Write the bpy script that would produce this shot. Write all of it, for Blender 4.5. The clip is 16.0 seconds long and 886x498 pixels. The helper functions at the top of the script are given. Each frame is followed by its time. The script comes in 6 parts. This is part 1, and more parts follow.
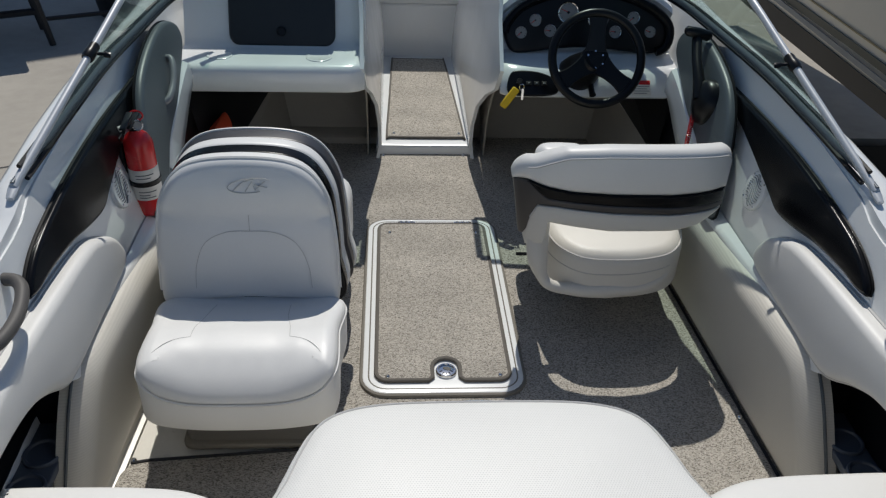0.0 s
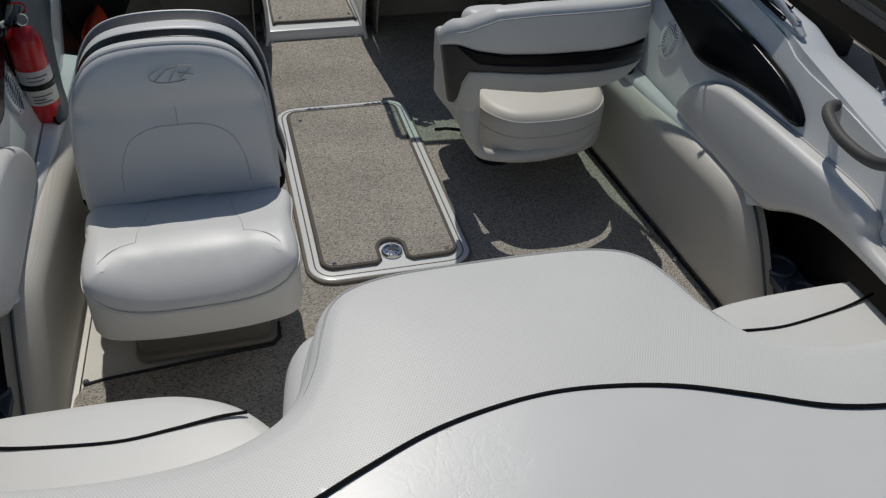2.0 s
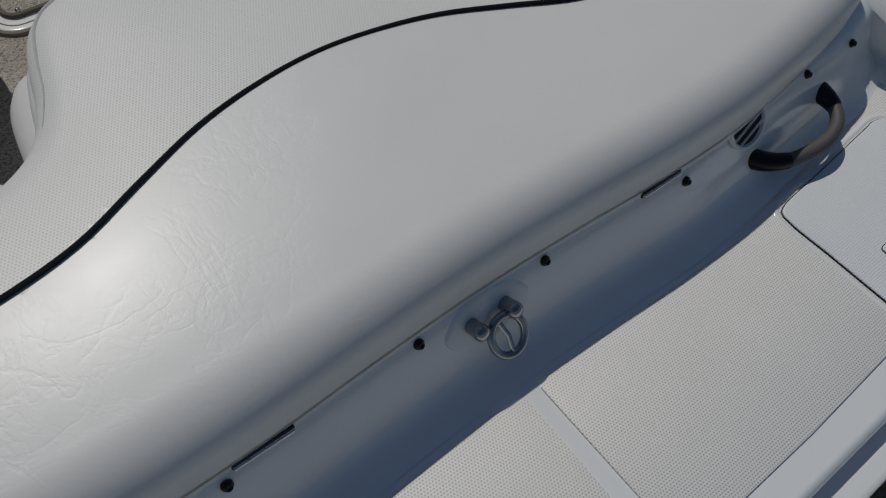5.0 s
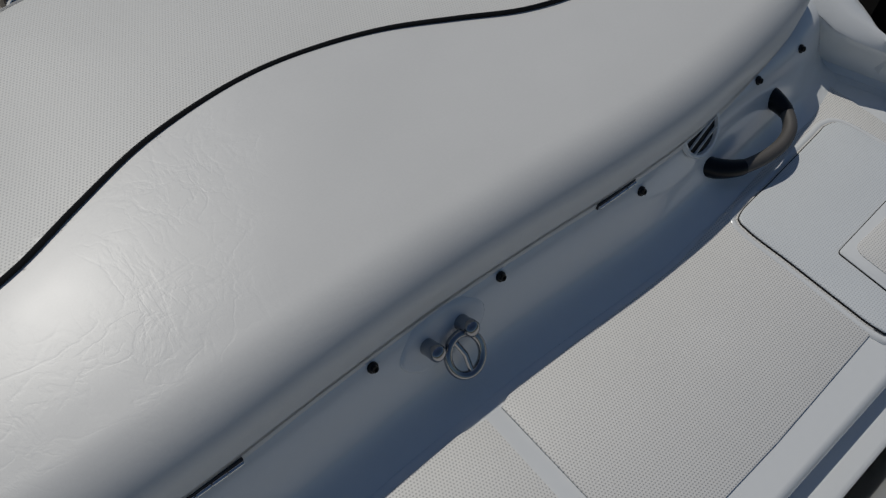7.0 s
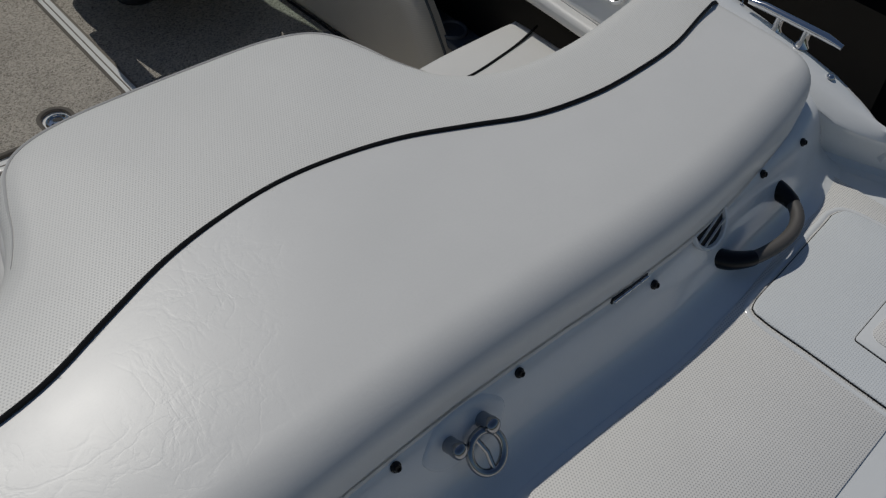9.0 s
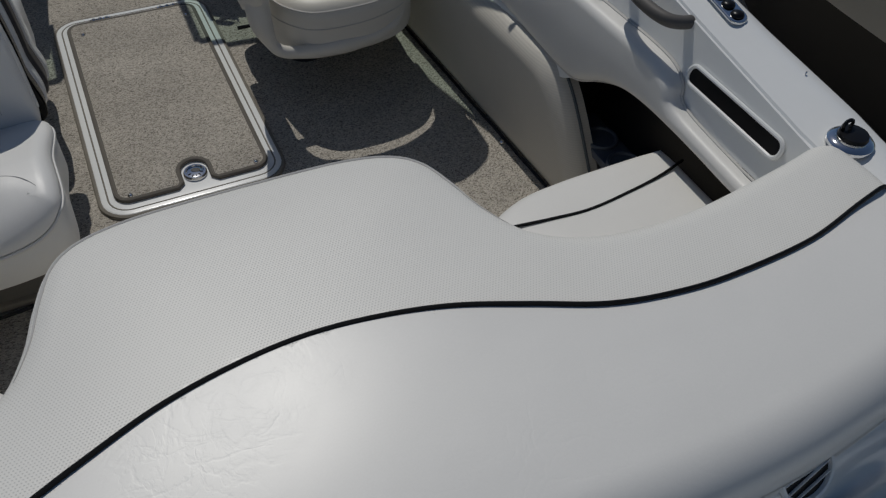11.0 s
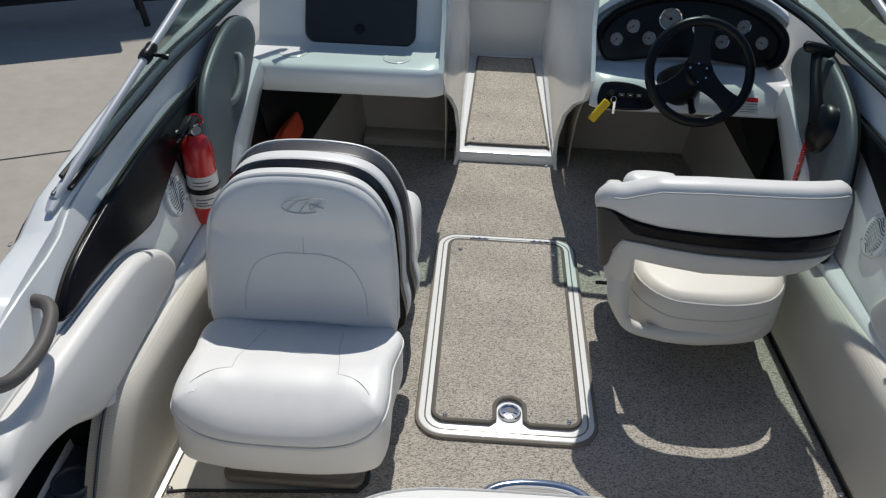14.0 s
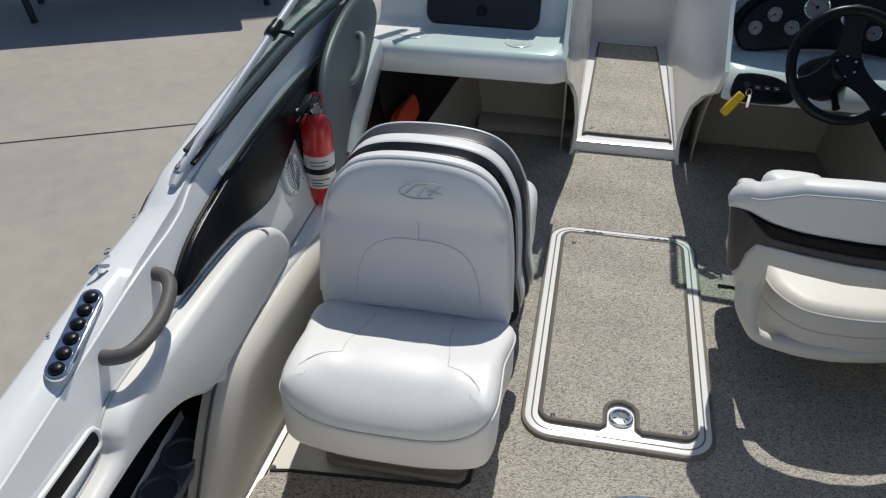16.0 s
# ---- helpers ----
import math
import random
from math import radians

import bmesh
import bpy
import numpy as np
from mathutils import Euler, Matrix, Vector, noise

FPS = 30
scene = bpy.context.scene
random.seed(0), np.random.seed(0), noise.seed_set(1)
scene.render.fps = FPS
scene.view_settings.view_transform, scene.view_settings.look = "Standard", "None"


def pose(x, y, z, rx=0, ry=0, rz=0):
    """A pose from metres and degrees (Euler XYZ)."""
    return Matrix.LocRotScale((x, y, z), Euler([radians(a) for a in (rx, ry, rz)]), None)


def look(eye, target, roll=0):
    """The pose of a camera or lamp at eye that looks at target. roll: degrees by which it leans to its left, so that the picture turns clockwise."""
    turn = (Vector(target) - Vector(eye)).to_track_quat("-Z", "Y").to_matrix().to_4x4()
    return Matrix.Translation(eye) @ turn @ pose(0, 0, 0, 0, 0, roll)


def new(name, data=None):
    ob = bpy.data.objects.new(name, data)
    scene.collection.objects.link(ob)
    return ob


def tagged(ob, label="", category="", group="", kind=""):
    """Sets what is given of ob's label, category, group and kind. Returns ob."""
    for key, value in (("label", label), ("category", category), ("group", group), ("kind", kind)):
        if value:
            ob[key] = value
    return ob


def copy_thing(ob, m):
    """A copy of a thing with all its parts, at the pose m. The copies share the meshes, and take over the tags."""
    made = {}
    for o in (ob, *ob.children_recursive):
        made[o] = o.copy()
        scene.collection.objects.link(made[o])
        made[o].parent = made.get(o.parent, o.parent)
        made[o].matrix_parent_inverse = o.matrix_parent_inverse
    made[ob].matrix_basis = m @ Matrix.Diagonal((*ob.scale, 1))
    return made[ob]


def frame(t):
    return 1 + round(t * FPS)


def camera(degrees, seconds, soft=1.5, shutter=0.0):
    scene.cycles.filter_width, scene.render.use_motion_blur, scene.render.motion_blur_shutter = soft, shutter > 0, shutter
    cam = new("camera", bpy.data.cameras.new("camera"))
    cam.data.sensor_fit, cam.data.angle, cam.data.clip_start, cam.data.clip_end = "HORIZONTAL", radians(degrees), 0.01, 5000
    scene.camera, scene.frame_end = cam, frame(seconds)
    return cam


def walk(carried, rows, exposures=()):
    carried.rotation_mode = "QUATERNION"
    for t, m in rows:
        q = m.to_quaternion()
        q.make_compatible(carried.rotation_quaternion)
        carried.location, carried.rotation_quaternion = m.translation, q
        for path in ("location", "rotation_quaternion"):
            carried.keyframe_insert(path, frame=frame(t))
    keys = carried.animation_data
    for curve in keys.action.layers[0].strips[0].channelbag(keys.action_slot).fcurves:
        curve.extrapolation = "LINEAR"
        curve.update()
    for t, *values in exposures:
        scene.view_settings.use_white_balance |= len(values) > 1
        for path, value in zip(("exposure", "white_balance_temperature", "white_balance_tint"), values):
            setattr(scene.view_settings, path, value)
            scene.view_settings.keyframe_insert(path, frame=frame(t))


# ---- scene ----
from mathutils.geometry import delaunay_2d_cdt

# ---------------------------------------------------------------- camera
cam = camera(56.8, 16.0, soft=1.25)
PATH = [
    (0, (-0.1639, 0.0763, 1.6766), (-0.0349, 1.7508, 0.5906), 2.43),
    (0.5, (-0.3183, 0.1107, 1.6597), (-0.1712, 1.7791, 0.5665), 0.32),
    (1, (-0.4223, 0.1073, 1.6504), (-0.0491, 1.7134, 0.5185), 1.36),
    (1.5, (-0.4387, 0.0993, 1.6196), (0.0022, 1.6072, 0.3819), 3.04),
    (2, (-0.4067, 0.1097, 1.5952), (0.0504, 1.5824, 0.3215), 3.57),
    (2.5, (-0.4180, 0.1170, 1.5811), (0.0633, 1.5655, 0.2888), 2.54),
    (3, (-0.5079, 0.1318, 1.5835), (0.0690, 1.5426, 0.2886), 0.51),
    (3.5, (-0.5357, 0.1368, 1.5786), (0.2769, 1.4328, 0.2902), 2.90),
    (4, (-0.4876, 0.1308, 1.5490), (0.3249, 1.3251, 0.1656), 2.80),
    (4.5, (-0.4911, 0.0966, 1.4957), (0.2897, 1.1069, -0.0437), 4.82),
    (5, (-0.4612, 0.0906, 1.4827), (0.3549, 0.8549, -0.1756), 10.02),
    (5.2, (-0.4567, 0.0616, 1.4587), (0.3845, 0.8095, -0.1945), 9.44),
    (7.5, (-0.4282, 0.0924, 1.4641), (0.4735, 0.8475, -0.1535), 10.49),
    (8, (-0.4472, 0.0806, 1.4839), (0.4732, 0.8777, -0.1027), 9.03),
    (8.2, (-0.4516, 0.0762, 1.4871), (0.4961, 0.9068, -0.0660), 8.52),
    (10.3, (-0.2771, 0.1064, 1.5013), (0.6554, 1.1246, 0.0543), 5.73),
    (10.5, (-0.2187, 0.1308, 1.5037), (0.6223, 1.2196, 0.0521), 4.40),
    (11, (-0.1385, 0.1780, 1.5403), (0.4837, 1.3854, 0.0723), 2.91),
    (11.5, (-0.1693, 0.2517, 1.5716), (0.1584, 1.6521, 0.1818), -0.83),
    (12, (-0.2527, 0.2796, 1.6208), (-0.0351, 1.8432, 0.3929), -1.03),
    (12.5, (-0.3375, 0.2872, 1.6606), (-0.1107, 1.9016, 0.5021), 1.33),
    (13, (-0.3572, 0.2843, 1.6674), (-0.1188, 1.9344, 0.5627), 3.64),
    (13.5, (-0.2678, 0.3047, 1.6677), (-0.1936, 1.9679, 0.5593), 3.05),
    (14, (-0.1264, 0.3166, 1.6603), (-0.1958, 1.9721, 0.5403), 2.10),
    (14.5, (-0.0720, 0.3357, 1.6508), (-0.1498, 1.9943, 0.5358), 3.26),
    (15, (-0.1170, 0.3579, 1.6386), (-0.2803, 1.9992, 0.5074), 1.86),
    (15.5, (-0.1655, 0.3741, 1.6300), (-0.3646, 2.0045, 0.4888), 2.01),
    (16, (-0.1810, 0.3794, 1.6263), (-0.4825, 1.9858, 0.4737), 0.59),
]
walk(cam, [(t, look(eye, target, roll)) for t, eye, target, roll in PATH], exposures=[(0, -0.63), (1, -0.75), (2, -1.19), (3.5, -1.25), (4.5, -1.30), (5, -1.58), (7.5, -1.60), (8.2, -1.60), (10.5, -1.52), (11.5, -1.44), (12.5, -0.53), (16, -0.41)])

# ---------------------------------------------------------------- light
SUN_ELEV, SUN_AZ = 57.0, 3.0      # height, and degrees from the bow towards starboard
world = bpy.data.worlds.new("sky")
scene.world = world
world.use_nodes = True
wn = world.node_tree
sky = wn.nodes.new("ShaderNodeTexSky")
sky.sky_type, sky.sun_disc = "NISHITA", False
sky.sun_elevation, sky.sun_rotation = radians(SUN_ELEV), radians(SUN_AZ)
sky.dust_density, sky.ozone_density = 0.4, 3.6
wn.nodes["Background"].inputs[1].default_value = 0.097
wn.links.new(sky.outputs[0], wn.nodes["Background"].inputs[0])
sun = new("sun", bpy.data.lights.new("sun", "SUN"))
sun.data.energy, sun.data.angle, sun.data.color = 4.6, radians(0.55), (1.0, 0.968, 0.905)
e, a = radians(SUN_ELEV), radians(SUN_AZ)
sun_from = Vector((math.sin(a) * math.cos(e), math.cos(a) * math.cos(e), math.sin(e)))
sun.matrix_world = look(sun_from * 20, (0, 0, 0))


# ---------------------------------------------------------------- materials
def material(name, colour, rough=0.5, metal=0.0, vary=0.06, large=3.0, grain=400.0, grain_vary=0.05, bump=0.0, bump_scale=None, coat=0.0, spec=0.5):
    """A surface with stains at a large scale, grain at a small one and a fine relief."""
    m = bpy.data.materials.new(name)
    m.use_nodes = True
    t = m.node_tree
    b = t.nodes["Principled BSDF"]
    co = t.nodes.new("ShaderNodeTexCoord")
    big, small = t.nodes.new("ShaderNodeTexNoise"), t.nodes.new("ShaderNodeTexNoise")
    for n, sc, det in ((big, large, 6), (small, grain, 3)):
        n.inputs["Scale"].default_value, n.inputs["Detail"].default_value = sc, det
        t.links.new(co.outputs["Object"], n.inputs["Vector"])
    add = t.nodes.new("ShaderNodeMath"); add.operation = "MULTIPLY_ADD"
    add.inputs[1].default_value = 2 * vary
    t.links.new(big.outputs["Fac"], add.inputs[0])
    add2 = t.nodes.new("ShaderNodeMath"); add2.operation = "MULTIPLY_ADD"
    add2.inputs[1].default_value, add2.inputs[2].default_value = 2 * grain_vary, 1 - vary - grain_vary
    t.links.new(small.outputs["Fac"], add2.inputs[0])
    t.links.new(add2.outputs[0], add.inputs[2])
    mul = t.nodes.new("ShaderNodeVectorMath"); mul.operation = "SCALE"
    mul.inputs[0].default_value = colour
    t.links.new(add.outputs[0], mul.inputs["Scale"])
    t.links.new(mul.outputs[0], b.inputs["Base Color"])
    rr = t.nodes.new("ShaderNodeMapRange")
    rr.inputs["To Min"].default_value, rr.inputs["To Max"].default_value = max(0.02, rough - 0.08), min(1, rough + 0.08)
    t.links.new(big.outputs["Fac"], rr.inputs["Value"])
    t.links.new(rr.outputs[0], b.inputs["Roughness"])
    b.inputs["Metallic"].default_value = metal
    b.inputs["Coat Weight"].default_value = coat
    b.inputs["Coat Roughness"].default_value = 0.06
    b.inputs["Specular IOR Level"].default_value = spec
    if bump:
        bp = t.nodes.new("ShaderNodeBump")
        bp.inputs["Strength"].default_value, bp.inputs["Distance"].default_value = bump, 0.002
        src = small
        if bump_scale:
            src = t.nodes.new("ShaderNodeTexNoise")
            src.inputs["Scale"].default_value, src.inputs["Detail"].default_value = bump_scale, 4
            t.links.new(co.outputs["Object"], src.inputs["Vector"])
        t.links.new(src.outputs["Fac"], bp.inputs["Height"])
        t.links.new(bp.outputs[0], b.inputs["Normal"])
    return m


def dotted(m, pitch, size, axes, depth=0.6, shade=0.8, raised=False):
    """Adds a close grid of pin holes (or raised dots) to a material, in the plane of two axes."""
    t = m.node_tree
    b = t.nodes["Principled BSDF"]
    co = t.nodes.new("ShaderNodeTexCoord")
    sep = t.nodes.new("ShaderNodeSeparateXYZ")
    t.links.new(co.outputs["Object"], sep.inputs[0])
    sq = []
    half = None
    for k, ax in enumerate(axes[::-1]):
        d = t.nodes.new("ShaderNodeMath"); d.operation = "DIVIDE"; d.inputs[1].default_value = pitch * (1.0 if k else 0.87)
        t.links.new(sep.outputs[ax], d.inputs[0])
        if k == 0:      # every second row is set off by half a step
            h = t.nodes.new("ShaderNodeMath"); h.operation = "FLOOR"
            t.links.new(d.outputs[0], h.inputs[0])
            half = t.nodes.new("ShaderNodeMath"); half.operation = "MULTIPLY"; half.inputs[1].default_value = 0.5
            t.links.new(h.outputs[0], half.inputs[0])
        else:
            h = t.nodes.new("ShaderNodeMath"); h.operation = "ADD"
            t.links.new(d.outputs[0], h.inputs[0]); t.links.new(half.outputs[0], h.inputs[1])
            d = h
        f = t.nodes.new("ShaderNodeMath"); f.operation = "FRACT"
        t.links.new(d.outputs[0], f.inputs[0])
        c = t.nodes.new("ShaderNodeMath"); c.operation = "SUBTRACT"; c.inputs[1].default_value = 0.5
        t.links.new(f.outputs[0], c.inputs[0])
        q = t.nodes.new("ShaderNodeMath"); q.operation = "MULTIPLY"
        t.links.new(c.outputs[0], q.inputs[0]); t.links.new(c.outputs[0], q.inputs[1])
        sq.append(q)
    s = t.nodes.new("ShaderNodeMath"); s.operation = "ADD"
    t.links.new(sq[0].outputs[0], s.inputs[0]); t.links.new(sq[1].outputs[0], s.inputs[1])
    r = t.nodes.new("ShaderNodeMapRange")
    r.inputs["From Min"].default_value, r.inputs["From Max"].default_value = (size * 0.6) ** 2, (size * 1.3) ** 2
    t.links.new(s.outputs[0], r.inputs["Value"])       # 0 within a dot, 1 outside
    old = b.inputs["Base Color"].links[0].from_socket
    mx = t.nodes.new("ShaderNodeMix"); mx.data_type = "RGBA"; mx.blend_type = "MULTIPLY"
    mx.inputs[0].default_value = 1.0
    sh = t.nodes.new("ShaderNodeMapRange")
    sh.inputs["To Min"].default_value, sh.inputs["To Max"].default_value = shade, 1.0
    t.links.new(r.outputs[0], sh.inputs["Value"])
    t.links.new(old, mx.inputs[6]); t.links.new(sh.outputs[0], mx.inputs[7])
    t.links.new(mx.outputs[2], b.inputs["Base Color"])
    bp = t.nodes.new("ShaderNodeBump"); bp.invert = raised
    bp.inputs["Strength"].default_value, bp.inputs["Distance"].default_value = depth, 0.0012
    if b.inputs["Normal"].links:
        t.links.new(b.inputs["Normal"].links[0].from_socket, bp.inputs["Normal"])
    t.links.new(r.outputs[0], bp.inputs["Height"])
    t.links.new(bp.outputs[0], b.inputs["Normal"])
    return m


def ribbed(m, pitch, axis, depth=0.7, shade=0.8):
    """Adds fine parallel ribs to a material, across one axis."""
    t = m.node_tree
    b = t.nodes["Principled BSDF"]
    co = t.nodes.new("ShaderNodeTexCoord")
    sep = t.nodes.new("ShaderNodeSeparateXYZ")
    t.links.new(co.outputs["Object"], sep.inputs[0])
    d = t.nodes.new("ShaderNodeMath"); d.operation = "MULTIPLY"; d.inputs[1].default_value = 2 * math.pi / pitch
    t.links.new(sep.outputs[axis], d.inputs[0])
    s = t.nodes.new("ShaderNodeMath"); s.operation = "SINE"
    t.links.new(d.outputs[0], s.inputs[0])
    sh = t.nodes.new("ShaderNodeMapRange")
    sh.inputs["From Min"].default_value, sh.inputs["To Min"].default_value, sh.inputs["To Max"].default_value = -1, shade, 1
    t.links.new(s.outputs[0], sh.inputs["Value"])
    old = b.inputs["Base Color"].links[0].from_socket
    mx = t.nodes.new("ShaderNodeMix"); mx.data_type = "RGBA"; mx.blend_type = "MULTIPLY"; mx.inputs[0].default_value = 1.0
    t.links.new(old, mx.inputs[6]); t.links.new(sh.outputs[0], mx.inputs[7])
    t.links.new(mx.outputs[2], b.inputs["Base Color"])
    bp = t.nodes.new("ShaderNodeBump")
    bp.inputs["Strength"].default_value, bp.inputs["Distance"].default_value = depth, 0.0015
    t.links.new(s.outputs[0], bp.inputs["Height"])
    t.links.new(bp.outputs[0], b.inputs["Normal"])
    return m


def carpet(name):
    """Loop-pile marine carpet: tan, brown and grey flecks."""
    m = bpy.data.materials.new(name)
    m.use_nodes = True
    t = m.node_tree
    b = t.nodes["Principled BSDF"]
    co = t.nodes.new("ShaderNodeTexCoord")
    mp = t.nodes.new("ShaderNodeMapping"); mp.inputs["Scale"].default_value = (0.8, 1.25, 1.0)
    t.links.new(co.outputs["Object"], mp.inputs[0])
    v = t.nodes.new("ShaderNodeTexVoronoi"); v.inputs["Scale"].default_value = 290
    n = t.nodes.new("ShaderNodeTexNoise"); n.inputs["Scale"].default_value, n.inputs["Detail"].default_value = 330, 4
    n2 = t.nodes.new("ShaderNodeTexNoise"); n2.inputs["Scale"].default_value, n2.inputs["Detail"].default_value = 5, 6
    for x in (v, n, n2):
        t.links.new(mp.outputs[0], x.inputs["Vector"])
    mix = t.nodes.new("ShaderNodeMath"); mix.operation = "MULTIPLY_ADD"; mix.inputs[1].default_value = 0.5
    sepc = t.nodes.new("ShaderNodeSeparateColor")
    t.links.new(v.outputs["Color"], sepc.inputs[0])
    t.links.new(sepc.outputs[0], mix.inputs[0]); t.links.new(n.outputs["Fac"], mix.inputs[2])
    ramp = t.nodes.new("ShaderNodeValToRGB")
    el = ramp.color_ramp.elements
    el[0].position, el[0].color = 0.42, (0.13, 0.118, 0.10, 1)
    el[1].position, el[1].color = 1.0, (0.60, 0.558, 0.495, 1)
    mid = el.new(0.66); mid.color = (0.41, 0.378, 0.327, 1)
    t.links.new(mix.outputs[0], ramp.inputs[0])
    st = t.nodes.new("ShaderNodeMapRange")
    st.inputs["From Min"].default_value, st.inputs["From Max"].default_value = 0.3, 0.7
    st.inputs["To Min"].default_value, st.inputs["To Max"].default_value = 0.88, 1.1
    t.links.new(n2.outputs["Fac"], st.inputs["Value"])
    sc = t.nodes.new("ShaderNodeVectorMath"); sc.operation = "SCALE"
    t.links.new(ramp.outputs[0], sc.inputs[0]); t.links.new(st.outputs[0], sc.inputs["Scale"])
    t.links.new(sc.outputs[0], b.inputs["Base Color"])
    b.inputs["Roughness"].default_value, b.inputs["Specular IOR Level"].default_value = 0.95, 0.15
    bp = t.nodes.new("ShaderNodeBump"); bp.invert = True
    bp.inputs["Strength"].default_value, bp.inputs["Distance"].default_value = 0.9, 0.003
    t.links.new(v.outputs["Distance"], bp.inputs["Height"])
    t.links.new(bp.outputs[0], b.inputs["Normal"])
    return m


def glass(name, tint):
    m = bpy.data.materials.new(name)
    m.use_nodes = True
    t = m.node_tree
    t.nodes.remove(t.nodes["Principled BSDF"])
    tr, gl, mx = t.nodes.new("ShaderNodeBsdfTransparent"), t.nodes.new("ShaderNodeBsdfGlossy"), t.nodes.new("ShaderNodeMixShader")
    tr.inputs[0].default_value = (*tint, 1)
    gl.inputs["Roughness"].default_value = 0.02
    lw = t.nodes.new("ShaderNodeLayerWeight"); lw.inputs[0].default_value = 0.5
    pw = t.nodes.new("ShaderNodeMath"); pw.operation = "POWER"; pw.inputs[1].default_value = 4.0
    fr = t.nodes.new("ShaderNodeMath"); fr.operation = "MULTIPLY_ADD"; fr.inputs[1].default_value, fr.inputs[2].default_value = 0.6, 0.03
    t.links.new(lw.outputs["Facing"], pw.inputs[0]); t.links.new(pw.outputs[0], fr.inputs[0])
    t.links.new(fr.outputs[0], mx.inputs[0]); t.links.new(tr.outputs[0], mx.inputs[1]); t.links.new(gl.outputs[0], mx.inputs[2])
    # a thin grey-green diffuse film over the pane, broken up by noise
    co, n = t.nodes.new("ShaderNodeTexCoord"), t.nodes.new("ShaderNodeTexNoise")
    n.inputs["Scale"].default_value, n.inputs["Detail"].default_value = 14, 8
    t.links.new(co.outputs["Object"], n.inputs["Vector"])
    mr = t.nodes.new("ShaderNodeMapRange")
    mr.inputs["From Min"].default_value, mr.inputs["From Max"].default_value = 0.3, 0.75
    mr.inputs["To Min"].default_value, mr.inputs["To Max"].default_value = 0.01, 0.045
    t.links.new(n.outputs["Fac"], mr.inputs["Value"])
    df, m2 = t.nodes.new("ShaderNodeBsdfDiffuse"), t.nodes.new("ShaderNodeMixShader")
    df.inputs[0].default_value = (0.50, 0.57, 0.53, 1)
    t.links.new(mr.outputs[0], m2.inputs[0]); t.links.new(mx.outputs[0], m2.inputs[1]); t.links.new(df.outputs[0], m2.inputs[2])
    t.links.new(m2.outputs[0], t.nodes["Material Output"].inputs[0])
    return m


GEL = material("white_gelcoat", (0.829, 0.840, 0.829), 0.16, vary=0.03, large=4, grain=60, grain_vary=0.015, coat=0.35)
LINER = material("cream_gelcoat", (0.74, 0.71, 0.635), 0.3, vary=0.06, large=6, grain=90, grain_vary=0.03, coat=0.1)
VINYL = material("white_vinyl", (0.765, 0.755, 0.722), 0.42, vary=0.05, large=5, grain=350, grain_vary=0.03, bump=0.10, bump_scale=650)
SEATV = material("seat_vinyl", (0.795, 0.79, 0.765), 0.40, vary=0.05, large=5, grain=350, grain_vary=0.03, bump=0.10, bump_scale=650)
CREAMV = material("cream_vinyl", (0.665, 0.645, 0.592), 0.46, vary=0.05, large=5, grain=350, grain_vary=0.03, bump=0.12, bump_scale=650)
PERF = dotted(material("perforated_vinyl", (0.812, 0.800, 0.754), 0.42, vary=0.05, large=5, grain=300, grain_vary=0.03, bump=0.08, bump_scale=600), 0.0047, 0.21, (0, 1), 0.35, 0.81)
PADV = material("creased_pad_vinyl", (0.800, 0.790, 0.756), 0.36, vary=0.07, large=4, grain=350, grain_vary=0.03)
pt_ = PADV.node_tree
pc = pt_.nodes.new("ShaderNodeTexCoord")
heights = []
for scale, stretch, turn, wid in ((9.0, (1.0, 0.5, 1.0), 0.5, 0.022), (19.0, (0.6, 1.0, 1.0), 0.9, 0.035), (34.0, (1.0, 0.7, 1.0), 0.3, 0.05)):
    pm = pt_.nodes.new("ShaderNodeMapping"); pm.inputs["Scale"].default_value, pm.inputs["Rotation"].default_value = stretch, (0, 0, turn)
    pt_.links.new(pc.outputs["Object"], pm.inputs[0])
    pn = pt_.nodes.new("ShaderNodeTexNoise"); pn.inputs["Scale"].default_value, pn.inputs["Detail"].default_value, pn.inputs["Distortion"].default_value = scale, 6, 0.6
    pt_.links.new(pm.outputs[0], pn.inputs["Vector"])
    pd = pt_.nodes.new("ShaderNodeMath"); pd.operation = "SUBTRACT"; pd.inputs[1].default_value = 0.5
    pa = pt_.nodes.new("ShaderNodeMath"); pa.operation = "ABSOLUTE"
    pt_.links.new(pn.outputs["Fac"], pd.inputs[0]); pt_.links.new(pd.outputs[0], pa.inputs[0])
    pr = pt_.nodes.new("ShaderNodeMapRange"); pr.interpolation_type = "SMOOTHSTEP"; pr.inputs["From Max"].default_value = wid
    pt_.links.new(pa.outputs[0], pr.inputs["Value"])
    heights.append(pr)
pk_ = pt_.nodes.new("ShaderNodeTexNoise"); pk_.inputs["Scale"].default_value, pk_.inputs["Detail"].default_value = 4.0, 3
pt_.links.new(pc.outputs["Object"], pk_.inputs["Vector"])
pq = pt_.nodes.new("ShaderNodeMapRange"); pq.inputs["From Min"].default_value, pq.inputs["From Max"].default_value = 0.42, 0.62
pt_.links.new(pk_.outputs["Fac"], pq.inputs["Value"])
pl = pt_.nodes.new("ShaderNodeMath"); pl.operation = "ADD"
pt_.links.new(heights[0].outputs[0], pl.inputs[0]); pt_.links.new(heights[1].outputs[0], pl.inputs[1])
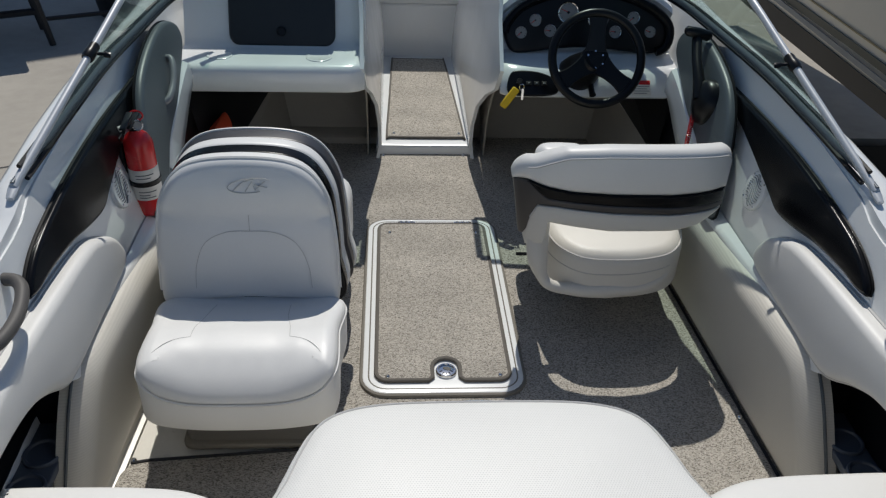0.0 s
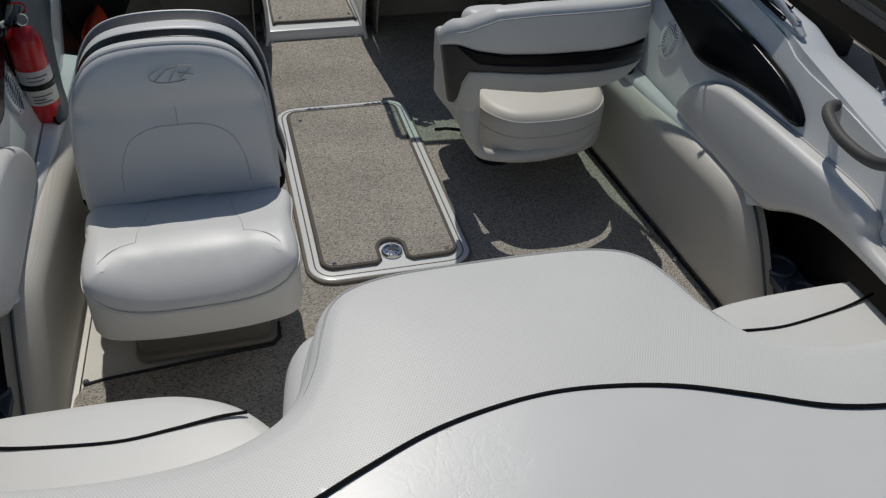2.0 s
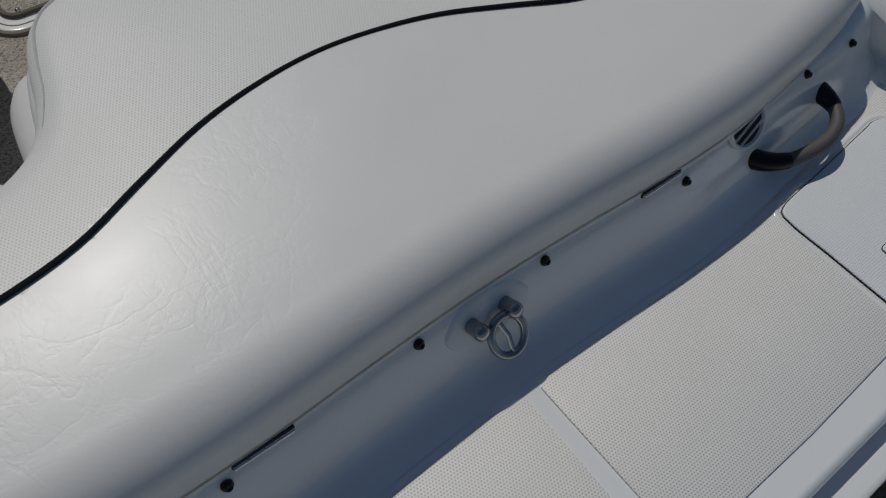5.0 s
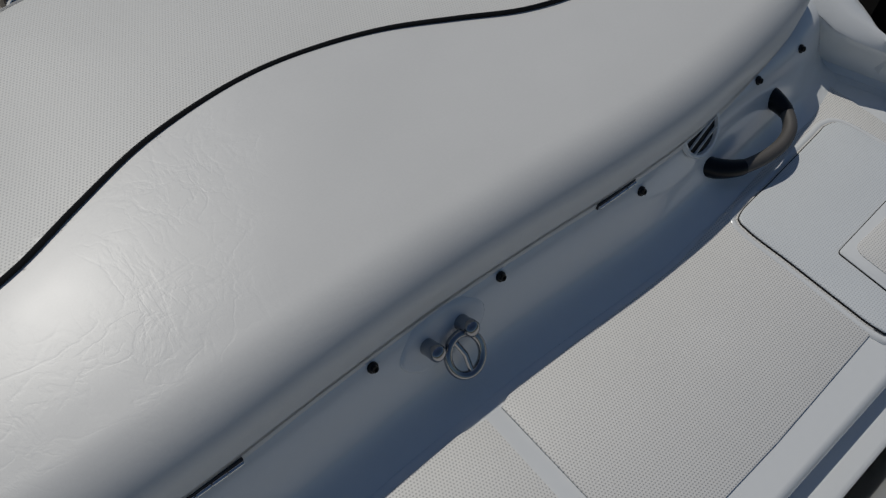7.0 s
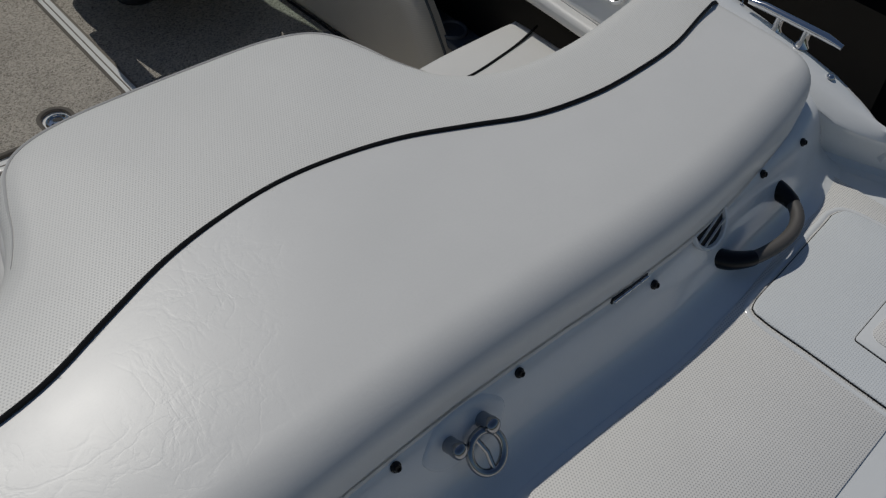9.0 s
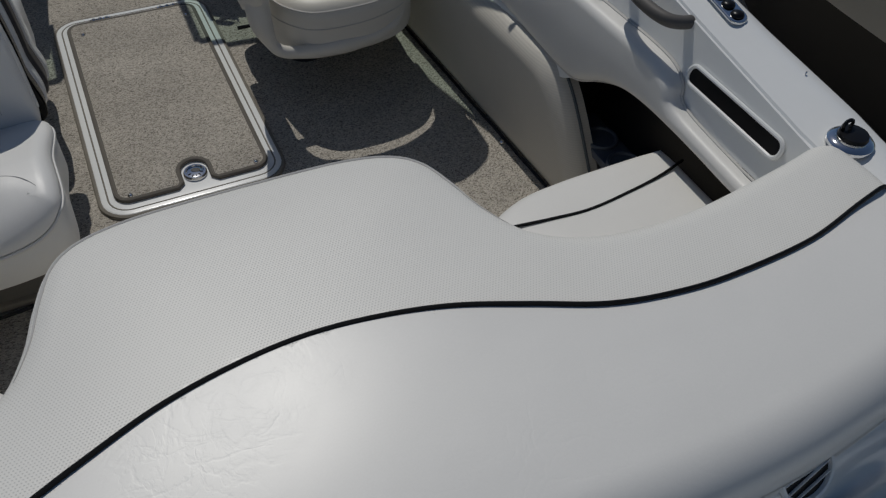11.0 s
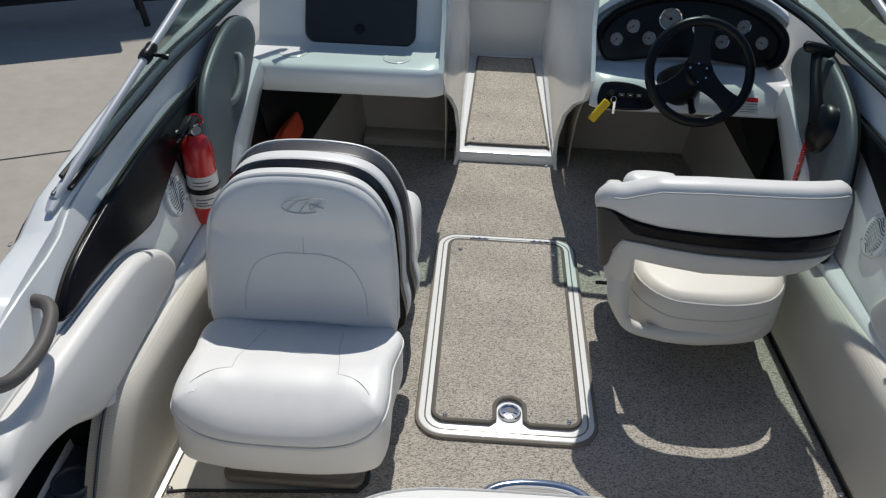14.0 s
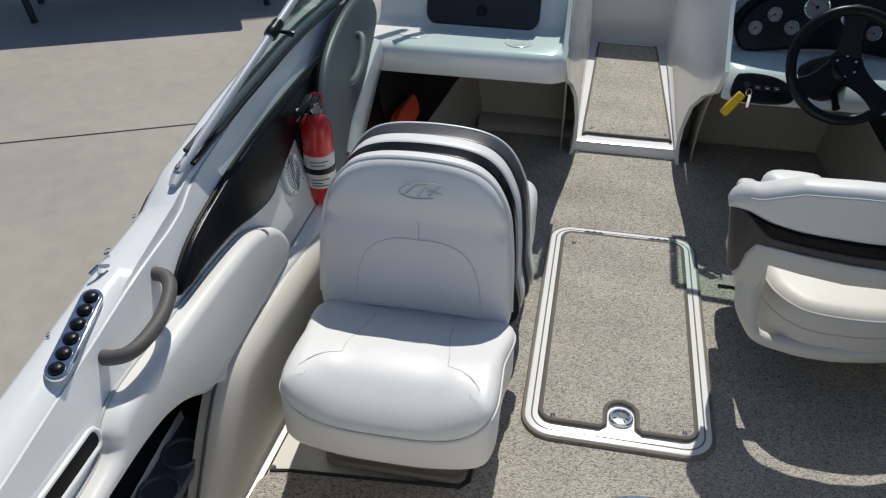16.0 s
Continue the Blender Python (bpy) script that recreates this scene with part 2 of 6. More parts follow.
px_ = pt_.nodes.new("ShaderNodeMath"); px_.operation = "MULTIPLY_ADD"; px_.inputs[1].default_value = 0.6
pt_.links.new(heights[2].outputs[0], px_.inputs[0]); pt_.links.new(pl.outputs[0], px_.inputs[2])
ps = pt_.nodes.new("ShaderNodeMath"); ps.operation = "MULTIPLY"
pt_.links.new(px_.outputs[0], ps.inputs[0]); pt_.links.new(pq.outputs[0], ps.inputs[1])
pb = pt_.nodes.new("ShaderNodeBump"); pb.inputs["Strength"].default_value, pb.inputs["Distance"].default_value = 0.075, 0.0010
pt_.links.new(ps.outputs[0], pb.inputs["Height"]); pt_.links.new(pb.outputs[0], pt_.nodes["Principled BSDF"].inputs["Normal"])
RIB = ribbed(material("ribbed_cream_vinyl", (0.64, 0.612, 0.545), 0.5, vary=0.05, large=7, grain=300, grain_vary=0.04), 0.0056, 2, 0.07, 0.93)
NONSKID = dotted(material("nonskid_gelcoat", (0.826, 0.808, 0.767), 0.5, vary=0.05, large=6, grain=200, grain_vary=0.04), 0.0049, 0.25, (0, 1), 0.45, 0.68)
BLACKV = material("black_vinyl", (0.0045, 0.005, 0.0065), 0.22, vary=0.2, large=6, grain=300, grain_vary=0.1, bump=0.08, bump_scale=500, spec=0.16)
GREYV = material("charcoal_vinyl", (0.098, 0.112, 0.122), 0.40, vary=0.12, large=6, grain=300, grain_vary=0.08, bump=0.12, bump_scale=500)
GLOVE = material("charcoal_moulded_plastic", (0.022, 0.026, 0.031), 0.42, vary=0.12, large=6, grain=300, grain_vary=0.08, bump=0.1, bump_scale=500, spec=0.35)
PIPING = material("dark_piping", (0.004, 0.004, 0.0045), 0.5, vary=0.15, spec=0.2)
SEAM = material("seam_thread", (0.56, 0.55, 0.53), 0.7, vary=0.1)
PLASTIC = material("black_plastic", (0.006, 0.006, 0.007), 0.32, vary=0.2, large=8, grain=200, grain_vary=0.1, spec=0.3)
GREYP = material("grey_rubber", (0.102, 0.094, 0.086), 0.6, vary=0.15, large=8, grain=300, grain_vary=0.12, bump=0.2, bump_scale=500)
SEATBASE = material("taupe_moulded_plastic", (0.17, 0.16, 0.145), 0.45, vary=0.08, large=6, grain=200, grain_vary=0.04)
WELL = material("footwell_lining", (0.36, 0.335, 0.295), 0.7, vary=0.12, large=5, grain=150, grain_vary=0.08)
CUPS = material("cup_holder_plastic", (0.095, 0.110, 0.135), 0.4, vary=0.15, large=8)
LGREY = material("light_grey_plastic", (0.22, 0.23, 0.24), 0.45, vary=0.1, large=8, grain=200, grain_vary=0.05)
CHROME = material("chrome", (0.74, 0.74, 0.75), 0.08, 1.0, vary=0.04, large=20, grain=80, grain_vary=0.03)
ALU = material("brushed_aluminium", (0.75, 0.76, 0.78), 0.25, 1.0, vary=0.05, large=10, grain=200, grain_vary=0.05)
ANOD = material("anodised_frame", (0.60, 0.62, 0.64), 0.38, 0.35, vary=0.05, large=10, grain=200, grain_vary=0.04)
TRIM = material("grey_edge_trim", (0.204, 0.186, 0.156), 0.6, vary=0.15, large=9, grain=200, grain_vary=0.1)
RED = material("red_enamel", (0.632, 0.021, 0.023), 0.25, vary=0.06, large=9, coat=0.3)
PAPER = material("label_paper", (0.72, 0.70, 0.66), 0.5, vary=0.08, large=30)
YELLOW = material("yellow_foam", (0.80, 0.52, 0.01), 0.55, vary=0.08, large=30)
ORANGE = material("orange_fabric", (0.62, 0.07, 0.02), 0.8, vary=0.2, large=20, bump=0.4, bump_scale=90)
DIALF = material("dial_face", (0.27, 0.27, 0.265), 0.4, vary=0.06, large=30)
GLASS = glass("green_glass", (0.88, 0.965, 0.93))
BIND = material("brown_carpet_binding", (0.125, 0.112, 0.095), 0.7, vary=0.2, large=9, grain=200, grain_vary=0.15)
CARPET = carpet("tan_carpet")
CONCRETE = material("concrete", (0.372, 0.342, 0.294), 0.85, vary=0.22, large=0.8, grain=9, grain_vary=0.13, bump=0.5, bump_scale=60)
SURROUND = material("dark_surround", (0.045, 0.055, 0.035), 0.9, vary=0.35, large=0.8, grain=6, grain_vary=0.3, bump=0.8, bump_scale=5)
HULLB = material("black_hull", (0.006, 0.006, 0.007), 0.5, vary=0.2, large=2)
HULLW = material("ivory_hull", (0.660, 0.605, 0.495), 0.25, vary=0.05, large=2, coat=0.2)
# Chrome darkened in its colour to stand in for dark reflections.
DARKCHROME = material("darkened_chrome", (0.36, 0.36, 0.37), 0.06, 1.0, vary=0.05, large=20, grain=80, grain_vary=0.03)
DARKST = material("dark_steel", (0.02, 0.02, 0.022), 0.5, vary=0.2, large=4)
LEAF = material("leaf", (0.05, 0.10, 0.03), 0.6, vary=0.3, large=12)
FLOWER = material("petal", (0.30, 0.04, 0.22), 0.6, vary=0.3, large=12)


# ---------------------------------------------------------------- building tools
def thing(name, label, category, loc=(0, 0, 0), group="", kind=""):
    ob = new(name)
    ob.location = loc
    ob.empty_display_size = 0.05
    return tagged(ob, label, category, group, kind)


def finish(bm, name, mat, smooth=True, merge=1e-5):
    if merge:
        bmesh.ops.remove_doubles(bm, verts=bm.verts, dist=merge)
    bmesh.ops.recalc_face_normals(bm, faces=bm.faces)
    me = bpy.data.meshes.new(name)
    bm.to_mesh(me)
    bm.free()
    me.materials.append(mat)
    if smooth:
        me.shade_smooth()
        me.set_sharp_from_angle(angle=radians(42))
    return me


def part(name, bm, mat, parent=None, label="", smooth=True, merge=1e-5):
    """Links a bmesh as one mesh object; under a thing or a part when a parent is given. Vertices are in the place's own metres."""
    ob = new(name, finish(bm, name, mat, smooth, merge))
    if parent is not None:
        ob.parent = parent
        if parent.type == "EMPTY":
            ob.matrix_parent_inverse = Matrix.Translation(parent.location).inverted()
    return tagged(ob, label)


def whole(name, bm, mat, label, category, group="", kind="", smooth=True):
    return tagged(part(name, bm, mat, smooth=smooth), label, category, group, kind)


def spline(pts, n, closed=True):
    """A smooth line through the points given, resampled to n points at even steps."""
    p = np.array(pts, float)
    k = len(p)
    fine = []
    for i in range(k if closed else k - 1):
        p0, p1, p2, p3 = (p[(i + j) % k] if closed else p[min(max(i + j, 0), k - 1)] for j in (-1, 0, 1, 2))
        for u in np.linspace(0, 1, 24, endpoint=False):
            fine.append(0.5 * (2 * p1 + (p2 - p0) * u + (2 * p0 - 5 * p1 + 4 * p2 - p3) * u * u + (3 * p1 - p0 - 3 * p2 + p3) * u ** 3))
    fine.append(p[0] if closed else p[-1])
    fine = np.array(fine)
    s = np.r_[0, np.cumsum(np.linalg.norm(np.diff(fine, axis=0), axis=1))]
    at = np.linspace(0, s[-1], n + 1)[:-1] if closed else np.linspace(0, s[-1], n)
    return np.stack([np.interp(at, s, fine[:, c]) for c in range(fine.shape[1])], 1)


def rounded(x0, y0, x1, y1, r, seg=6):
    """The outline of a rectangle with round corners."""
    out = []
    for cx, cy, a0 in ((x1 - r, y1 - r, 0), (x0 + r, y1 - r, 90), (x0 + r, y0 + r, 180), (x1 - r, y0 + r, 270)):
        for k in range(seg + 1):
            g = radians(a0 + 90 * k / seg)
            out.append((cx + r * math.cos(g), cy + r * math.sin(g)))
    return np.array(out)


def ccw(o):
    x, y = o[:, 0], o[:, 1]
    return o if (x * np.roll(y, -1) - y * np.roll(x, -1)).sum() > 0 else o[::-1]


def inset(o, d):
    tan = np.roll(o, -1, 0) - np.roll(o, 1, 0)
    tan /= np.maximum(np.linalg.norm(tan, axis=1), 1e-9)[:, None]
    return o + d * np.stack([-tan[:, 1], tan[:, 0]], 1)


def inside(o, q):
    x, y = o[:, 0], o[:, 1]
    x2, y2 = np.roll(x, -1), np.roll(y, -1)
    hit = ((y > q[1]) != (y2 > q[1])) & (q[0] < (x2 - x) * (q[1] - y) / np.where(y2 == y, 1e-12, y2 - y) + x)
    return hit.sum() % 2 == 1


def off_edge(o, q):
    a, b = o, np.roll(o, -1, 0)
    ab = b - a
    u = np.clip(((q - a) * ab).sum(1) / np.maximum((ab * ab).sum(1), 1e-12), 0, 1)
    return np.linalg.norm(a + u[:, None] * ab - q, axis=1).min()


FLAT = lambda u, v, w: (u, v, w)


def cushion(outline, thick, r, place=FLAT, puff=0.0, spacing=0.04, seg=5, reach=0.08, lift=None, back=True, tuck=0.0, roll=None):
    """A slab with a rounded rim and a filled, slightly domed top. place turns (along, across, height) into metres."""
    o = ccw(np.array(outline, float))
    bm = bmesh.new()
    up = lift or (lambda u, v: 0.0)
    ra = r * np.array([roll(*p) if roll else 1.0 for p in o])       # the rim's radius, point by point
    rz = np.minimum(r + 0.8 * (ra - r), thick * 0.75)
    prof = [(tuck + 0 * ra, 0 * ra), (0 * ra, np.minimum(thick - rz, max(tuck, 1e-4)))] + [(ra * (1 - math.cos(k / seg * math.pi / 2)), thick - rz + rz * math.sin(k / seg * math.pi / 2)) for k in range(seg + 1)]
    if not tuck:
        prof = prof[:1] + prof[2:]
    rings = []
    for d, ws in prof:
        ring = inset(o, d[:, None])
        rings.append([bm.verts.new(place(p[0], p[1], w + up(p[0], p[1]) * w / thick)) for p, w in zip(ring, ws)])
    n = len(o)
    for a, b in zip(rings, rings[1:]):
        for i in range(n):
            bm.faces.new((a[i], a[(i + 1) % n], b[(i + 1) % n], b[i]))
    if back:
        bm.faces.new(rings[0][::-1])
    rim = inset(o, ra[:, None])
    pts = [Vector(p) for p in rim]
    lo, hi = rim.min(0), rim.max(0)
    for k, x in enumerate(np.arange(lo[0] + spacing * 0.5, hi[0], spacing)):
        for y in np.arange(lo[1] + spacing * (0.3 + 0.5 * (k % 2)), hi[1], spacing):
            q = np.array((x, y))
            if inside(rim, q) and off_edge(rim, q) > spacing * 0.45:
                pts.append(Vector(q))
    vs, _, fs, ov, _, _ = delaunay_2d_cdt(pts, [], [list(range(n))], 1, 1e-6)
    top = []
    for i, v in enumerate(vs):
        src = [j for j in ov[i] if j < n]
        if src:
            top.append(rings[-1][src[0]])
            continue
        d = off_edge(rim, np.array(v))
        top.append(bm.verts.new(place(v[0], v[1], thick + puff * (1 - math.exp(-d / reach)) + up(v[0], v[1]))))
    for f in fs:
        if len(set(f)) == 3:
            try:
                bm.faces.new([top[i] for i in f])
            except ValueError:
                pass
    return bm


def boxed(outline, rings, top, place=FLAT, spacing=0.03):
    """A cushion from rings of (inset, height at a point), closed by a domed top of its own height."""
    o = ccw(np.array(outline, float))
    bm = bmesh.new()
    n = len(o)
    made = []
    for d, h in rings:
        made.append([bm.verts.new(place(p[0], p[1], h(q, p))) for p, q in zip(inset(o, d), o)])
    for x, y in zip(made, made[1:]):
        for i in range(n):
            bm.faces.new((x[i], x[(i + 1) % n], y[(i + 1) % n], y[i]))
    bm.faces.new(made[0][::-1])
    rim = inset(o, rings[-1][0])
    pts = [Vector(p) for p in rim]
    lo, hi = rim.min(0), rim.max(0)
    for k, x in enumerate(np.arange(lo[0] + spacing * 0.5, hi[0], spacing)):
        for y in np.arange(lo[1] + spacing * (0.3 + 0.5 * (k % 2)), hi[1], spacing):
            q = np.array((x, y))
            if inside(rim, q) and off_edge(rim, q) > spacing * 0.45:
                pts.append(Vector(q))
    vs, _, fs, ov, _, _ = delaunay_2d_cdt(pts, [], [list(range(n))], 1, 1e-6)
    got = []
    for i, v in enumerate(vs):
        src = [j for j in ov[i] if j < n]
        got.append(made[-1][src[0]] if src else bm.verts.new(place(v[0], v[1], top(v[0], v[1]))))
    for f in fs:
        if len(set(f)) == 3:
            try:
                bm.faces.new([got[i] for i in f])
            except ValueError:
                pass
    return bm


def tube(pts, r, closed=False, seg=8, bm=None, caps=True, flat=1.0):
    """A round bar along a line of points; r may be one radius or one for each point."""
    bm = bm or bmesh.new()
    p = [Vector(q) for q in pts]
    n = len(p)
    rad = [float(q) for q in r] if hasattr(r, "__len__") else [r] * n
    rings, ref = [], None
    for i in range(n):
        a, b = (p[i - 1], p[(i + 1) % n]) if closed else (p[max(i - 1, 0)], p[min(i + 1, n - 1)])
        tan = (b - a).normalized()
        if ref is None:
            ref = tan.orthogonal().normalized()
            if abs(tan.z) < 0.9:
                ref = (Vector((0, 0, 1)) - tan * tan.z).normalized()
        ref = (ref - tan * ref.dot(tan)).normalized()
        side = tan.cross(ref)
        rings.append([bm.verts.new(p[i] + rad[i] * (math.cos(g) * ref * flat + math.sin(g) * side)) for g in np.linspace(0, 2 * math.pi, seg, endpoint=False)])
    for i in range(n if closed else n - 1):
        a, b = rings[i], rings[(i + 1) % n]
        for k in range(seg):
            bm.faces.new((a[k], a[(k + 1) % seg], b[(k + 1) % seg], b[k]))
    if caps and not closed:
        bm.faces.new(rings[0][::-1]); bm.faces.new(rings[-1])
    return bm


def revolve(prof, m=Matrix(), seg=24, bm=None):
    """A turned body: (radius, height) pairs about the local z of the pose m."""
    bm = bm or bmesh.new()
    rings = []
    for r, z in prof:
        if r < 1e-6:
            rings.append([bm.verts.new(m @ Vector((0, 0, z)))])
        else:
            rings.append([bm.verts.new(m @ Vector((r * math.cos(g), r * math.sin(g), z))) for g in np.linspace(0, 2 * math.pi, seg, endpoint=False)])
    for a, b in zip(rings, rings[1:]):
        for k in range(seg):
            q = [a[k % len(a)], a[(k + 1) % len(a)], b[(k + 1) % len(b)], b[k % len(b)]]
            q = [v for j, v in enumerate(q) if v not in q[:j]]
            if len(q) > 2:
                bm.faces.new(q)
    return bm


def loft(rows, closed=False, caps=False, bm=None):
    """A skin over rows of points of equal length."""
    bm = bm or bmesh.new()
    vs = [[bm.verts.new(p) for p in row] for row in rows]
    n = len(vs[0])
    for a, b in zip(vs, vs[1:]):
        for k in range(n if closed else n - 1):
            bm.faces.new((a[k], a[(k + 1) % n], b[(k + 1) % n], b[k]))
    if caps:
        bm.faces.new(vs[0][::-1]); bm.faces.new(vs[-1])
    return bm


def solid(x0, y0, z0, x1, y1, z1, r=0.0, bm=None, m=None):
    """A block, with its edges rounded by r."""
    b = bmesh.new()
    bmesh.ops.create_cube(b, size=1.0, matrix=Matrix.LocRotScale(((x0 + x1) / 2, (y0 + y1) / 2, (z0 + z1) / 2), None, (abs(x1 - x0), abs(y1 - y0), abs(z1 - z0))))
    if r:
        bmesh.ops.bevel(b, geom=b.edges[:], offset=r, segments=3, profile=0.6, affect="EDGES")
    if m:
        b.transform(m)
    if bm is None:
        return b
    me = bpy.data.meshes.new("tmp")
    b.to_mesh(me); b.free()
    bm.from_mesh(me)
    bpy.data.meshes.remove(me)
    return bm


def thicken(bm, d):
    """Gives a sheet a thickness, away from its normals."""
    bmesh.ops.recalc_face_normals(bm, faces=bm.faces)
    bmesh.ops.solidify(bm, geom=bm.faces[:], thickness=d)
    return bm


def wall_x(z):
    return 0.825 + 0.25 * z


def on_wall(side, out=0.0):
    """Places (along y, height z, off the wall) on the cockpit's leaning side wall; side is -1 to port, 1 to starboard."""
    return lambda u, v, w: (side * (wall_x(v) - out - 0.97 * w), u, v + 0.24 * w)


# ---------------------------------------------------------------- ground
bm = bmesh.new()
bmesh.ops.create_grid(bm, x_segments=8, y_segments=8, size=300, matrix=Matrix.Translation((0, 0, GROUND := -1.05)))
whole("ground", bm, CONCRETE, "worn grey-tan concrete yard with sawn joints", "ground", kind="structure", smooth=False)
for k, (p, q) in enumerate((((-1.2, 6.09), (-9, 2.42)),)):
    d = (Vector(q) - Vector(p)).normalized()
    nrm = Vector((-d.y, d.x)) * 0.006
    bm = bmesh.new()
    bm.faces.new([bm.verts.new((*(Vector(c) + s * nrm), GROUND + 0.004)) for c, s in ((p, 1), (p, -1), (q, -1), (q, 1))])
    whole("pavement_joint", bm, DARKST, "dark sawn joint in the concrete", "joint", group="joints in the yard", kind="structure", smooth=False)

# an unseen dark ring, added round the yard to shape horizon light and reflections
bm = loft([[(19 * math.sin(g), 4 + 19 * math.cos(g), z) for z in (GROUND, -0.6, 0.0, 0.75 + 0.2 * math.sin(5 * g) + 0.1 * math.sin(13 * g))] for g in np.linspace(0, 2 * math.pi, 73)])
whole("backdrop", bm, SURROUND, "unseen dark ring added to shape the light round the yard", "hedge", kind="structure")


# ---------------------------------------------------------------- the boat's shell
def gun_z(y):
    return float(np.interp(y, (-0.2, 0.35, 0.44, 0.55, 0.7, 0.9, 1.2, 1.5, 1.70, 1.80, 2.06, 2.4, 3.05, 4.0, 5.2), (0.53, 0.538, 0.552, 0.582, 0.603, 0.618, 0.652, 0.688, 0.700, 0.735, 0.762, 0.778, 0.776, 0.82, 0.86)))


def gun_out(y):
    return float(np.interp(y, (-0.2, 0.31, 0.345, 0.36, 0.385, 0.415, 0.445, 0.50, 0.6, 1.2, 1.6, 2.3, 3.2, 3.8, 4.4, 4.9, 5.3), (1.11, 1.105, 1.056, 1.064, 1.078, 1.094, 1.104, 1.110, 1.105, 1.085, 1.085, 1.10, 1.09, 1.02, 0.80, 0.48, 0.05)))


def wider(y, side):
    """The starboard deck is a little wider beside the cockpit."""
    return 0.035 * float(np.interp(y, (0.6, 0.95, 1.7, 2.2), (0, 1, 1, 0))) if side > 0 else 0.0


def gun_in(y):
    return min(float(np.interp(y, (-0.2, 0.345, 0.375, 0.41, 0.45, 0.50, 0.92, 0.98, 9), (1.052, 1.052, 1.032, 1.010, 0.994, 0.988, 0.985, 5, 5))), wall_x(gun_z(y)) + float(np.interp(y, (0.55, 0.9), (0.1, 0))), gun_out(y) - 0.004)


def hull_top(y):
    """The hull's upper edge: under the gunwale, dropping to the platform aft of its tip."""
    return float(np.interp(y, (-0.2, 0.32, 0.40), (0.40, 0.40, gun_z(0.40) - 0.07))) if y < 0.40 else gun_z(y) - 0.07


def hull_x(y, side):
    return (gun_out(y) if y > 0.445 else 1.106) + wider(y, side)


hull = thing("boat", "white open-bow motor boat with a fibreglass hull on the yard", "boat", (0, 2.5, -0.5))
YS = list(np.r_[np.linspace(-0.12, 1.7, 30), np.linspace(1.705, 1.80, 4), np.linspace(1.88, 5.28, 40)])
for side in (-1, 1):
    rows = []
    for y in [0.345, 0.352, 0.362, 0.375, 0.39, 0.405, 0.42] + [q for q in YS if q > 0.43]:
        z, xo, xi = gun_z(y), gun_out(y) + wider(y, side), gun_in(y)
        cr = min(0.036 + (1.0 if side > 0 else 0.5) * wider(y, side), 0.5 * (xo - xi))
        zi = max(z, float(np.interp(y, (1.42, 1.80, 1.85), (gun_z(1.42), 0.742, 0.0)))) if y > 1.42 else z
        rows.append([(side * xi, y, z - 0.02), (side * (xi + 0.003), y, zi - 0.015), (side * (xi + cr - 0.006), y, z * 0.75 + zi * 0.25 - 0.003), (side * (xi + cr + 0.004), y, z), (side * (xo - min(0.02, 0.45 * (xo - xi))), y, z - 0.006), (side * (xo - min(0.006, 0.2 * (xo - xi))), y, z - 0.016), (side * xo, y, z - 0.035), (side * xo, y, z - 0.07)])
    part("gunwale", loft(rows), GEL, hull, "glossy white gunwale deck")
    rows = []
    for y in YS:
        z, xo = hull_top(y) + 0.07, hull_x(y, side)
        k = max(0.0, (y - 3.0) / 2.3)
        rows.append([(side * xo, y, z - 0.07), (side * (xo - 0.02), y, z - 0.3), (side * (xo * 0.93 - 0.02), y, -0.1 + 0.3 * k * k), (side * xo * 0.80, y, -0.28 + 0.5 * k * k), (side * xo * 0.4, y, -0.48 + 0.7 * k * k), (0, y, -0.62 + 0.9 * k * k)])
    part("hull_side", loft(rows), GEL, hull)
    part("rub_rail", tube([(side * (hull_x(y, side) + 0.004), y, hull_top(y) + 0.01) for y in YS[::2]], 0.018, seg=8), PLASTIC, hull, "black rubber rub rail")
# stern plate below the platform
part("transom", loft([[(x, -0.12, 0.40), (x * 0.98, -0.12, 0.1), (x * 0.9, -0.12, -0.2), (x * 0.5, -0.12, -0.45 if abs(x) > 0.1 else -0.6)] for x in np.linspace(-1.1, 1.1, 12)]), GEL, hull)

# cockpit side walls, above the ledge and up to the gunwale
for side in (-1, 1):
    rows = []
    for y in np.linspace(0.62, 3.4, 44):
        top = gun_z(y) - 0.02
        lo = float(np.interp(y, (0.9, 1.3, 1.40, 1.47, 1.55, 1.63, 9), (0.46, 0.455, 0.435, 0.40, 0.35, 0.30, 0.30)))
        zs = np.linspace(lo, top, 7)
        rows.append([(side * min(wall_x(z), gun_in(y)), y, z) for z in zs] + [(side * (min(wall_x(z), gun_in(y)) + 0.012), y, z) for z in zs[::-1]])
    part("cockpit_side", loft(rows, closed=True, caps=True), GEL, hull, "glossy white cockpit side moulding")
    # ledge below the wall, from the pocket to the dash
    rows = []
    for y in np.linspace(1.66, 2.72, 24):
        xf = 0.885 - 0.05 * (y - 1.6) + float(np.interp(y, (1.66, 1.8, 2.2, 3.3), (0.03, 0.025, 0.018, 0.018)))
        xw = max(xf + 0.003, wall_x(0.36) - 0.004)
        rows.append([(side * (xf + 0.004), y, 0.318), (side * xf, y, 0.335), (side * (xf + 0.006), y, 0.349), (side * (xf * 0.6 + xw * 0.4), y, 0.354), (side * xw, y, 0.362)])
    part("ledge", loft(rows), GEL, hull)

